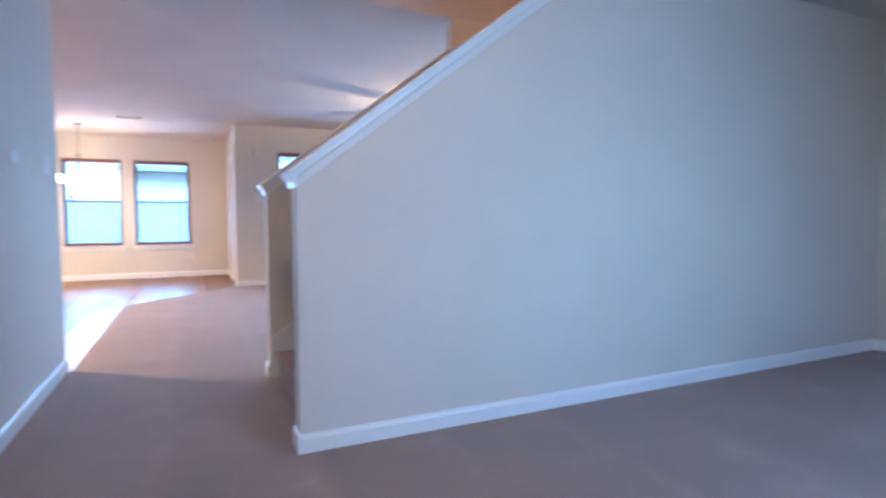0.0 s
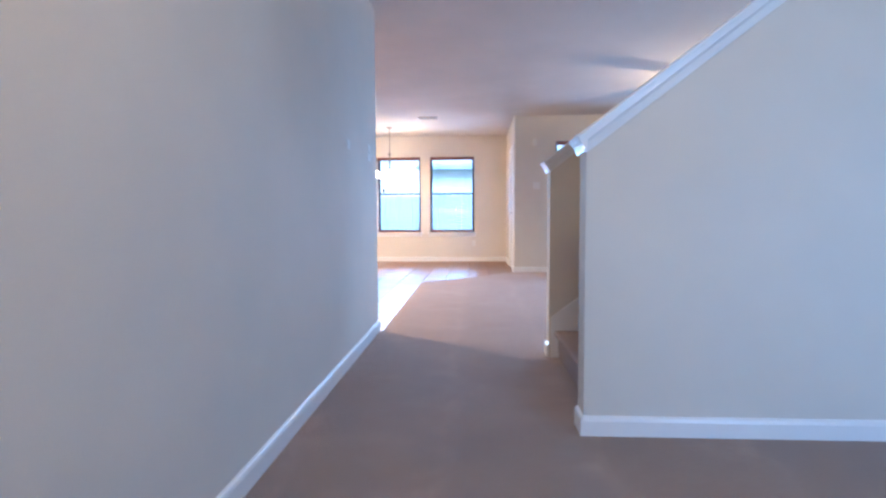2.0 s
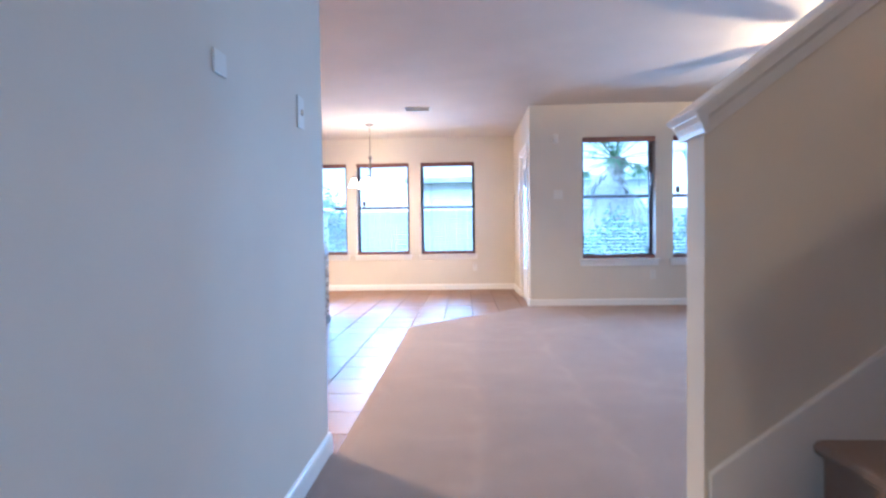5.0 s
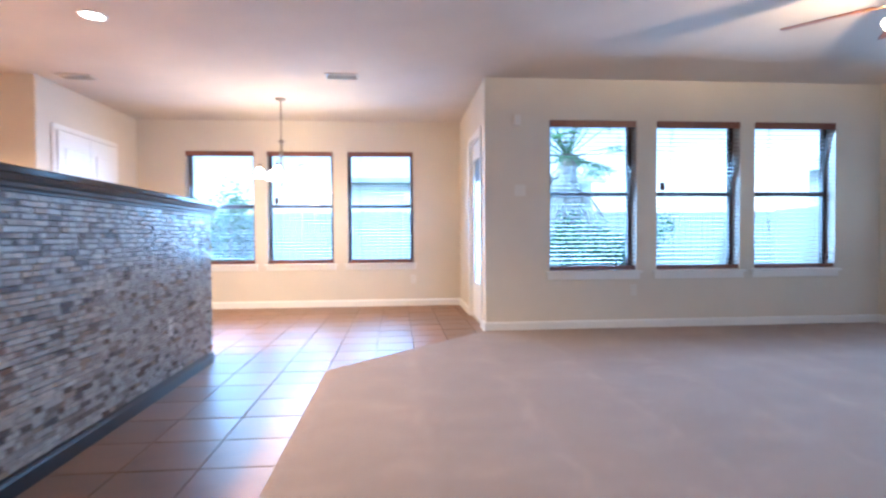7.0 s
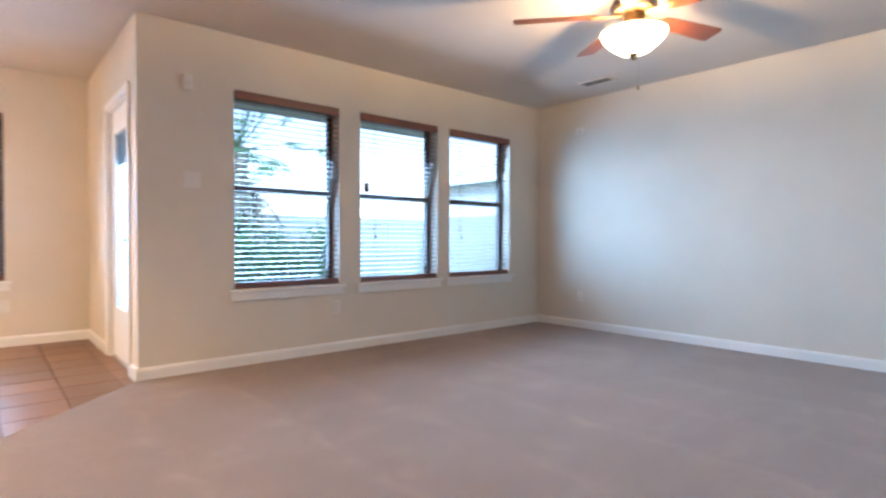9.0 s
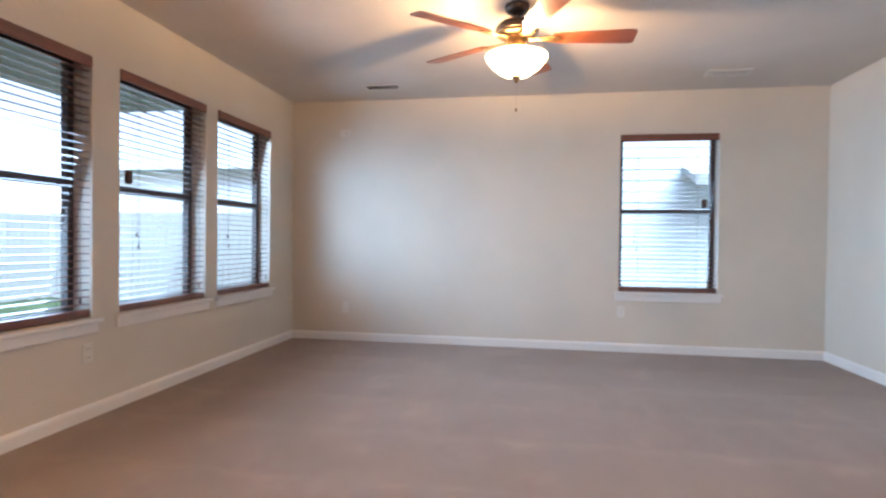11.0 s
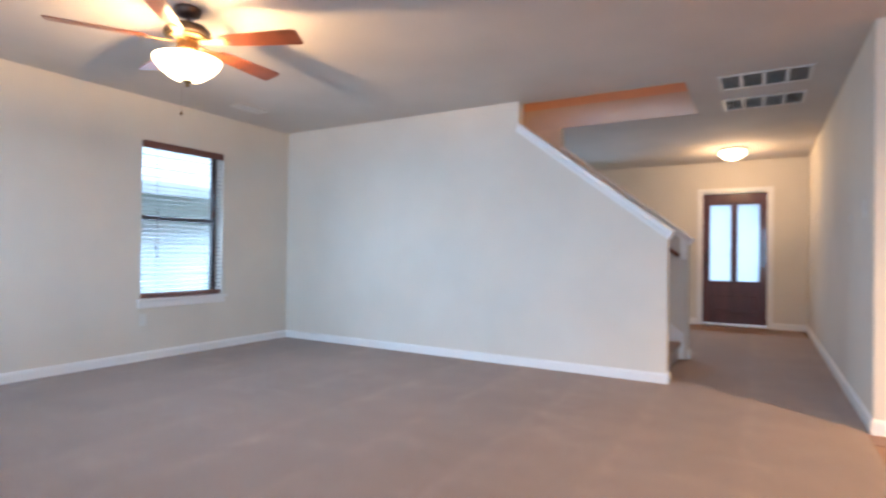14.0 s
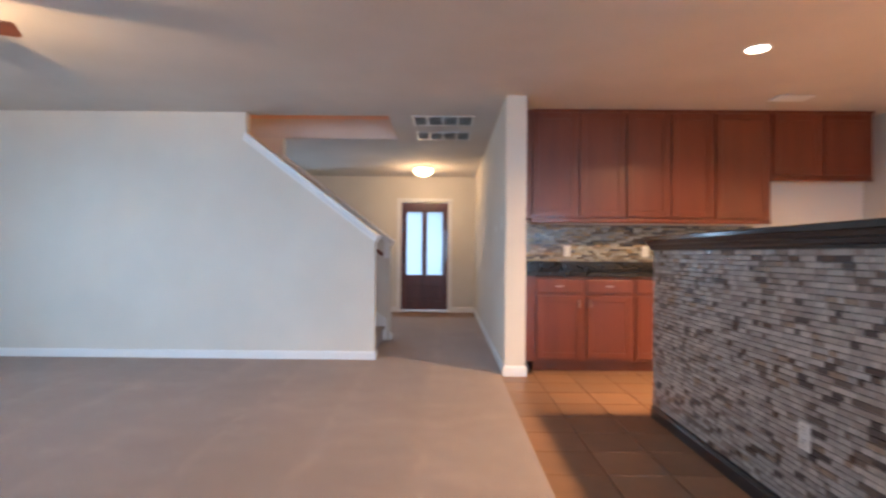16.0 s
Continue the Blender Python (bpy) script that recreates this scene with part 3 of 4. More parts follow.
def patio_door():
    y0, y1 = PAT_Y[0] + 0.02, PAT_Y[1] - 0.02
    e = empty("door_2", pose(XN + 0.03, 0, 0))
    tagged(e, "closed white patio door with a tall glass pane", "door", kind="structure")
    z0, z1 = 0.02, PAT_H - 0.02
    g0, g1 = 0.42, 1.90
    bm = box(0, 0.045, y0, y0 + 0.135, z0, z1, 0.003)
    box(0, 0.045, y1 - 0.135, y1, z0, z1, 0.003, bm)
    box(0, 0.045, y0 + 0.135, y1 - 0.135, z0, g0, 0.003, bm)
    box(0, 0.045, y0 + 0.135, y1 - 0.135, g1, z1, 0.003, bm)
    part("door_panel", bm, TRIM, e)
    part("pane", box(0.018, 0.024, y0 + 0.13, y1 - 0.13, g0 - 0.004, g1 + 0.004), MILKY, e, "white obscured glass pane")
    bm = bmesh.new()
    for a, b, c, d in ((y0 + 0.13, y0 + 0.155, g0, g1), (y1 - 0.155, y1 - 0.13, g0, g1), (y0 + 0.155, y1 - 0.155, g0, g0 + 0.025), (y0 + 0.155, y1 - 0.155, g1 - 0.025, g1)):
        box(-0.008, 0.016, a, b, c, d, 0.004, bm)
    part("glazing_bead", bm, TRIM, e)
    bm = lathe([(0.0, 0.0), (0.03, 0.0), (0.028, 0.008), (0.011, 0.012), (0.011, 0.045), (0.0, 0.047)], 18, pose(0, y0 + 0.065, 1.0, 0, -90))
    box(-0.050, -0.036, y0 + 0.055, y0 + 0.165, 0.990, 1.010, 0.005, bm, 2)
    part("door_handle", bm, DARKMETAL, e, "dark bronze lever handle")
    part("deadbolt", lathe([(0.0, 0.0), (0.028, 0.0), (0.026, 0.012), (0.0, 0.014)], 18, pose(0, y0 + 0.065, 1.14, 0, -90)), CHROME, e)
    bm = box(-0.03, 0.10, PAT_Y[0], y0, 0, PAT_H)
    box(-0.03, 0.10, y1, PAT_Y[1], 0, PAT_H, 0, bm)
    box(-0.03, 0.10, y0, y1, z1, PAT_H, 0, bm)
    part("jamb", bm, TRIM, e)
    part("threshold", box(-0.02, 0.12, y0, y1, 0.001, 0.018, 0.004), CHROME, e)


patio_door()
casing("trim", "y", *PAT_Y, XN, -1, PAT_H)

# white flush door in the dining room's west wall
PY0, PY1, PH = 10.08, 11.26, 2.12


def pantry_door():
    e = empty("door_3", pose(XDW + 0.003, 0, 0))
    tagged(e, "closed glossy white panelled double closet door", "door", kind="structure")
    mid = (PY0 + PY1) / 2
    for a, b, hy in ((PY0 + 0.004, mid - 0.002, mid - 0.05), (mid + 0.002, PY1 - 0.004, mid + 0.05)):
        leaf = part("door_leaf", box(0, 0.030, a, b, 0.015, PH - 0.006, 0.003), TRIM, e)
        for z0, z1 in ((0.16, 0.86), (1.0, 1.94)):
            part("raised_panel", box(0.030, 0.038, a + 0.11, b - 0.11, z0, z1, 0.006), TRIM, leaf)
        part("knob", lathe([(0, 0), (0.016, 0), (0.008, 0.012), (0.017, 0.03), (0.0, 0.038)], 14, pose(0.030, hy, 0.98, 0, 90)), CHROME, leaf)


pantry_door()
casing("trim", "y", PY0, PY1, XDW, 1, PH)


# ---- staircase ----
def cap(name, y0, y1, sx):
    """The sloping white cap with its cove mouldings, on top of a stair wall, with a return round the end."""
    e = empty(name)
    tagged(e, "white painted sloping stair wall cap with cove moulding", "stair cap")
    z = CAPZ + SLOPE * (sx - SX)
    ang = math.degrees(math.atan(SLOPE))
    length = (FULLX - sx) / math.cos(radians(ang))
    m = pose(sx, (y0 + y1) / 2, z, 0, -ang, 0)
    t = (y1 - y0) / 2
    half = [(t, -0.058), (t + 0.008, -0.058), (t + 0.012, -0.044), (t + 0.019, -0.028), (t + 0.030, -0.016), (t + 0.033, 0.002)]
    for s in (1, -1):
        poly = [(s * (t + 0.001), -0.058)] + [(s * a, b) for a, b in half[1:]] + [(s * (t + 0.001), 0.002)]
        bm = prism(poly, "x", -0.04, length)
        bmesh.ops.transform(bm, matrix=m, verts=bm.verts)
        part("cove_moulding", bm, TRIM, e)
    poly = [(-t - 0.042, 0.003), (-t - 0.045, 0.016), (-t - 0.038, 0.024), (t + 0.038, 0.024), (t + 0.045, 0.016), (t + 0.042, 0.003)]
    bm = prism(poly, "x", -0.042, length)
    bmesh.ops.transform(bm, matrix=m, verts=bm.verts)
    part("cap_board", bm, TRIM, e)
    poly = [(0.0, -0.060), (-0.010, -0.060), (-0.014, -0.045), (-0.022, -0.028), (-0.033, -0.016), (-0.036, 0.000), (0.0, 0.000)]
    bm = prism([(sx - 0.001 + a, z - 0.01 + b) for a, b in poly], "y", y0 - 0.030, y1 + 0.030)
    part("end_moulding", bm, TRIM, e)
    return e


cap("stair_cap", S0, S1, SX)
cap("stair_cap", N0, N1, SN)


def staircase():
    e = empty("staircase")
    tagged(e, "carpeted staircase climbing between two walls", "staircase")
    rise, run, x = 0.19, 0.26, 0.97
    for k in range(15):
        z, xx = rise * (k + 1), x + run * k
        bm = bmesh.new()
        prof = [(xx, z - rise), (xx, z - 0.045), (xx - 0.024, z - 0.036), (xx - 0.030, z - 0.018), (xx - 0.022, z - 0.004), (xx - 0.006, z), (xx + run + 0.004, z), (xx + run + 0.004, z - rise)]
        prism(prof, "y", S1 + 0.022, N0 - 0.022, bm)
        part("step", bm, CARPET, e)
    for ya, yb in ((S1 + 0.001, S1 + 0.020), (N0 - 0.020, N0 - 0.001)):
        s = rise / run
        poly = [(SN + 0.012, 0), (SN + 0.012, 0.275), (SN + 0.03, 0.292), (4.8, 0.292 + s * (4.8 - SN - 0.03)), (4.8, 0.0)]
        part("skirt_board", prism(poly, "y", ya, yb), TRIM, e)
    return e


staircase()
bm = box(4.62, XE, S1, N0, 2.60, 2.86)
tagged(part("floor", bm, CARPET), "carpeted upper landing", "floor", kind="structure")


def handrail():
    e = empty("handrail")
    tagged(e, "brown wooden handrail on white brackets inside the stair", "handrail")
    s = SLOPE
    y = S1 + 0.065
    bm = bmesh.new()
    rod(bm, (SX + 0.09, y, 1.10), (1.85, y, 1.10 + s * (1.76 - SX)), 0.022, seg=14)
    part("rail", bm, WOOD, e)
    part("mounting_board", box(SX + 0.015, SX + 0.085, S1 + 0.001, S1 + 0.022, 1.06, 1.31, 0.004), TRIM, e, "white mounting board")
    for x in (1.15, 1.7):
        z = 1.10 + s * (x - SX - 0.10)
        bm = rod(bmesh.new(), (x, S1 + 0.002, z - 0.06), (x, y, z - 0.018), 0.007, seg=10)
        rod(bm, (x, S1 + 0.001, z - 0.06), (x, S1 + 0.008, z - 0.06), 0.022, seg=14)
        part("bracket", bm, CHROME, e)


handrail()


# ---- breakfast bar ----
BX, BY0, BY1, BZ = -1.295, 6.16, 8.56, 1.163


def piece_data(length, height, depth, inset=0.0015):
    """A chamfered tile: length along x, height along z, its face towards -y."""
    l, h = length / 2, height / 2
    v = [(-l, 0, -h), (l, 0, -h), (l, 0, h), (-l, 0, h), (-l + inset, -depth, -h + inset), (l - inset, -depth, -h + inset), (l - inset, -depth, h - inset), (-l + inset, -depth, h - inset)]
    f = [(4, 5, 6, 7), (0, 1, 5, 4), (1, 2, 6, 5), (2, 3, 7, 6), (3, 0, 4, 7)]
    return v, f


def mosaic(parent, m, width, height, material, rng, near=None, pitch=0.0255, lengths=(0.034, 0.048, 0.066, 0.095)):
    """Courses of long narrow mosaic tiles over a face; those in the near stretch are pieces of their own, the rest is joined."""
    meshes = {}
    for ln in lengths:
        me = bpy.data.meshes.new("mosaic_tile")
        me.from_pydata(*(lambda d: (d[0], [], d[1]))(piece_data(ln - 0.0014, pitch - 0.0014, 0.010)))
        me.materials.append(material)
        meshes[ln] = me
    verts, faces = [], []
    rows = int(height / pitch)
    for r in range(rows):
        u, z = 0.0, (r + 0.5) * pitch
        while u < width - 0.004:
            ln = rng.choice(lengths)
            full = u + ln <= width
            if not full:
                ln = width - u
            c, out = u + ln / 2, rng.uniform(-0.0016, 0.0016)
            tilt = rng.uniform(-0.9, 0.9)
            if full and near and near[0] < c < near[1] and near[2] < z < near[3]:
                shared("mosaic_tile", meshes[ln], parent, m @ pose(c - width / 2, out, z, tilt, 0, 0.6 * tilt))
            else:
                v, f = piece_data(max(ln - 0.0014, 0.003), pitch - 0.0014, 0.010)
                mm = m @ pose(c - width / 2, out, z, tilt, 0, 0.6 * tilt)
                base = len(verts)
                verts += [tuple(mm @ Vector(p)) for p in v]
                faces += [tuple(i + base for i in q) for q in f]
            u += ln
    me = bpy.data.meshes.new("mosaic_tiles")
    me.from_pydata(verts, [], faces)
    me.materials.append(material)
    o = new("mosaic_tiles", me)
    o.parent = parent
    return tagged(o, kind="stuff")


def breakfast_bar():
    e = empty("breakfast_bar")
    tagged(e, "raised breakfast bar faced in narrow grey-brown mosaic with black top", "bar")
    part("core", box(BX - 0.15, BX - 0.003, BY0, BY1, 0, BZ + 0.03), BARGROUT, e)
    top = part("bar_top", box(BX - 0.42, BX + 0.075, BY0 - 0.055, BY1 + 0.06, BZ + 0.062, BZ + 0.094, 0.007, None, 3), GRANITE, e, "polished black granite slab")
    prof = [(0.0, 0.0), (0.016, 0.0), (0.018, 0.012), (0.026, 0.020), (0.030, 0.036), (0.044, 0.044), (0.050, 0.0615), (0.0, 0.0615)]
    bm = prism([(BX + a, BZ + b) for a, b in prof], "y", BY0 - 0.03, BY1 + 0.03)
    part("crown_moulding", bm, BARWOOD, e, "black crown moulding under the top")
    bm = prism([(BY1 + 0.002 + a * 0.6, BZ + b) for a, b in prof], "x", BX - 0.15, BX - 0.001)
    part("end_moulding", bm, BARWOOD, e)
    bm = prism([(BX + a, b) for a, b in ((0.0, 0.0), (0.018, 0.0), (0.018, 0.062), (0.013, 0.074), (0.011, 0.084), (0.0, 0.088))], "y", BY0, BY1)
    part("base_moulding", bm, BARWOOD, e, "black base moulding")
    part("end_panel", box(BX - 0.15, BX - 0.004, BY0 - 0.012, BY0 - 0.001, 0, BZ, 0.002), WALL, e)
    part("end_panel", box(BX - 0.15, BX - 0.004, BY1 + 0.001, BY1 + 0.012, 0, BZ, 0.002), WALL, e)
    # tiled face: local x runs to +y, the face looks to +x
    m = pose(BX - 0.003, (BY0 + BY1) / 2, 0.090, 0, 0, 90)
    mosaic(e, m, BY1 - BY0, BZ - 0.092, MOSAIC, random.Random(4), near=(0.75, 1.75, 0.60, 1.2))
    return e


breakfast_bar()


def wall_plate(name, m, label, category, w=0.072, h=0.116, kind_="outlet"):
    """A cover plate with its sockets or toggles; local: face towards -y, centre at the origin."""
    e = empty(name, m)
    tagged(e, label, category)
    part("plate", box(-w / 2, w / 2, -0.006, 0, -h / 2, h / 2, 0.003, None, 2), PLASTIC, e)
    if kind_ == "outlet":
        for z in (-0.026, 0.026):
            s = part("socket", box(-0.017, 0.017, -0.009, -0.006, z - 0.014, z + 0.014, 0.004, None, 2), PLASTIC, e)
            bm = box(-0.008, -0.005, -0.0095, -0.009, z - 0.002, z + 0.006)
            box(0.005, 0.008, -0.0095, -0.009, z - 0.002, z + 0.006, 0, bm)
            part("slot", bm, DARKVOID, s)
    elif kind_ == "switch":
        n = max(1, round(w / 0.05) - 0) if w > 0.1 else 1
        for k in range(n):
            x = (k - (n - 1) / 2) * 0.046
            part("toggle", box(x - 0.006, x + 0.006, -0.016, -0.006, -0.011, 0.013, 0.003), PLASTIC, e)
    return e


wall_plate("outlet", pose(BX + 0.009, 7.761, 0.407, 0, 0, 90), "white duplex outlet set in the mosaic bar", "outlet")
wall_plate("outlet", pose(XE - 0.001, 9.024, 0.37, 0, 0, -90), "white outlet low on the plain wall", "outlet")
wall_plate("outlet", pose(XE - 0.001, 6.145, 0.41, 0, 0, -90), "white outlet under the single window", "outlet")
wall_plate("outlet", pose(0.405, YD - 0.001, 0.38), "white outlet below the dining window", "outlet")
wall_plate("outlet", pose(2.65, YN - 0.001, 0.405), "white outlet between two living room windows", "outlet")
wall_plate("light_switch", pose(1.445, YN - 0.001, 1.45), "white double light switch beside the patio door", "switch", 0.116, 0.116, "switch")
wall_plate("light_switch", pose(XW + 0.001, 4.627, 1.433, 0, 0, 90), "white light switch near the hall wall's end", "switch", 0.076, 0.120, "switch")
wall_plate("cover_plate", pose(XW + 0.001, 3.955, 1.41, 0, 0, 90), "small white blank cover plate on the hall wall", "wall plate", 0.07, 0.06, "blank")
wall_plate("light_switch", pose(XW + 0.001, 1.18, 1.59, 0, 0, 90), "white wall switch near the front door", "switch", 0.076, 0.120, "switch")
wall_plate("outlet", pose(-1.13, YK + 0.0105, 1.165, 0, 0, 180), "white outlet in the mosaic backsplash", "outlet")
wall_plate("outlet", pose(-1.96, YK + 0.0105, 1.165, 0, 0, 180), "white outlet in the mosaic backsplash", "outlet")

# motion sensor high on the wall, corner sensor on the east wall
e = empty("wall_sensor", pose(1.41, YN - 0.001, 2.163))
tagged(e, "small white alarm sensor high on the wall", "sensor")
part("housing", box(-0.034, 0.034, -0.045, 0, -0.055, 0.055, 0.012, None, 3), PLASTIC, e)
part("lens", box(-0.020, 0.020, -0.049, -0.045, -0.035, 0.0, 0.003), GRILLE, e)
e = empty("wall_speaker", pose(XE - 0.001, 9.035, 2.243, 0, 0, -90))
tagged(e, "small white bracketed speaker plate high on the wall", "speaker")
part("plate", box(-0.06, 0.06, -0.010, 0, -0.045, 0.045, 0.004, None, 2), PLASTIC, e)
part("knuckle", box(-0.018, 0.018, -0.040, -0.010, -0.018, 0.018, 0.006, None, 2), PLASTIC, e)


# ---- kitchen ----
def shaker(name, x0, x1, z0, z1, y, parent, rail=0.058):
    """A framed cabinet front with a recessed, raised centre panel; its face looks to +y."""
    bm = bmesh.new()
    box(x0, x0 + rail, y, y + 0.020, z0, z1, 0.003, bm)
    box(x1 - rail, x1, y, y + 0.020, z0, z1, 0.003, bm)
    box(x0 + rail, x1 - rail, y, y + 0.020, z0, z0 + rail, 0.003, bm)
    box(x0 + rail, x1 - rail, y, y + 0.020, z1 - rail, z1, 0.003, bm)
    d = part(name, bm, WOOD, parent)
    part("panel", box(x0 + rail - 0.003, x1 - rail + 0.003, y + 0.002, y + 0.011, z0 + rail - 0.003, z1 - rail + 0.003), WOOD, d)
    return d


def pull(x, y, z, parent, upright=True):
    bm = bmesh.new()
    d = 0.032
    a, b = ((x, y, z - d), (x, y, z + d)) if upright else ((x - d, y, z), (x + d, y, z))
    o = Vector((0, 0.024, 0))
    rod(bm, Vector(a) + o, Vector(b) + o, 0.0048, seg=10)
    rod(bm, a, Vector(a) + o, 0.004, seg=8)
    rod(bm, b, Vector(b) + o, 0.004, seg=8)
    part("handle", bm, CHROME, parent, "brushed nickel bar handle")


def base_cabinet(x0, x1, doors):
    e = empty("base_cabinet")
    tagged(e, "cherry wood base cabinet with framed doors and drawers", "cabinet", "kitchen base cabinets")
    yf = 4.75
    bm = box(x0 + 0.001, x1 - 0.001, YK + 0.001, yf, 0.100, 0.917, 0.002)
    part("body", bm, WOOD, e)
    part("toe_kick", box(x0 + 0.001, x1 - 0.001, YK + 0.05, yf - 0.07, 0.001, 0.099), WOOD, e)
    if x1 > -0.7:
        part("filler_strip", box(x1 - 0.0005, XW - 0.1905, yf - 0.03, yf, 0.100, 0.917, 0.001), WOOD, e)
    w = (x1 - x0) / doors
    for k in range(doors):
        a, b = x0 + k * w + 0.022, x0 + (k + 1) * w - 0.022
        dr = part("drawer_front", box(a, b, yf + 0.001, yf + 0.021, 0.760, 0.890, 0.006, None, 2), WOOD, e)
        pull((a + b) / 2, yf + 0.021, 0.825, dr, False)
        d = shaker("door", a, b, 0.130, 0.730, yf + 0.001, e)
        hx = b - 0.030 if (k % 2 == 0) else a + 0.030
        if doors == 1:
            hx = a + 0.030
        pull(hx, yf + 0.021, 0.660, d)


def wall_cabinet(x0, x1, z0, doors):
    e = empty("wall_cabinet")
    tagged(e, "cherry wood wall cabinet reaching the ceiling", "cabinet", "kitchen wall cabinets")
    yf, z1 = 4.49, 2.592
    part("body", box(x0 + 0.001, x1 - 0.001, YK + 0.001, yf, z0, z1, 0.002), WOOD, e)
    if x1 > -0.7:
        part("filler_strip", box(x1 - 0.0005, XW - 0.1905, yf - 0.03, yf, z0, z1, 0.001), WOOD, e)
    w = (x1 - x0) / doors
    for k in range(doors):
        a, b = x0 + k * w + 0.014, x0 + (k + 1) * w - 0.014
        shaker("door", a, b, z0 + 0.018, z1 - 0.030, yf + 0.001, e, 0.062)
    part("light_rail", box(x0 + 0.001, x1 - 0.001, yf - 0.022, yf + 0.010, z0 - 0.040, z0 - 0.001, 0.006, None, 2), WOOD, e)
    part("top_trim", box(x0 + 0.001, x1 - 0.001, yf + 0.001, yf + 0.024, z1 - 0.028, z1 + 0.004, 0.006, None, 2), WOOD, e)


for x1, x0, n in ((-0.690, -1.642, 2), (-1.642, -2.536, 2), (-2.536, -3.107, 1)):
    base_cabinet(x0, x1, n)
    wall_cabinet(x0, x1, 1.49, n)
wall_cabinet(-4.13, -3.112, 1.93, 2)
e = empty("worktop")
tagged(e, "polished black granite worktop with a low upstand", "worktop")
part("slab", box(-3.12, -0.585, YK + 0.001, 4.795, 0.918, 0.953, 0.006, None, 3), GRANITE, e)
part("upstand", box(-3.12, -0.585, YK + 0.001, YK + 0.022, 0.9535, 1.055, 0.003), GRANITE, e)
e = empty("backsplash")
tagged(e, "narrow brown and beige glass mosaic backsplash", "backsplash")
part("mortar", box(-3.107, -0.585, YK + 0.0005, YK + 0.003, 1.056, 1.448), BARGROUT, e)
mosaic(e, pose((-3.107 - 0.585) / 2, YK + 0.003, 1.057, 0, 0, 180), 3.107 - 0.585, 0.392, SPLASH, random.Random(9), near=(0.0, 1.3, 0.0, 0.392), pitch=0.0225, lengths=(0.050, 0.075, 0.100))


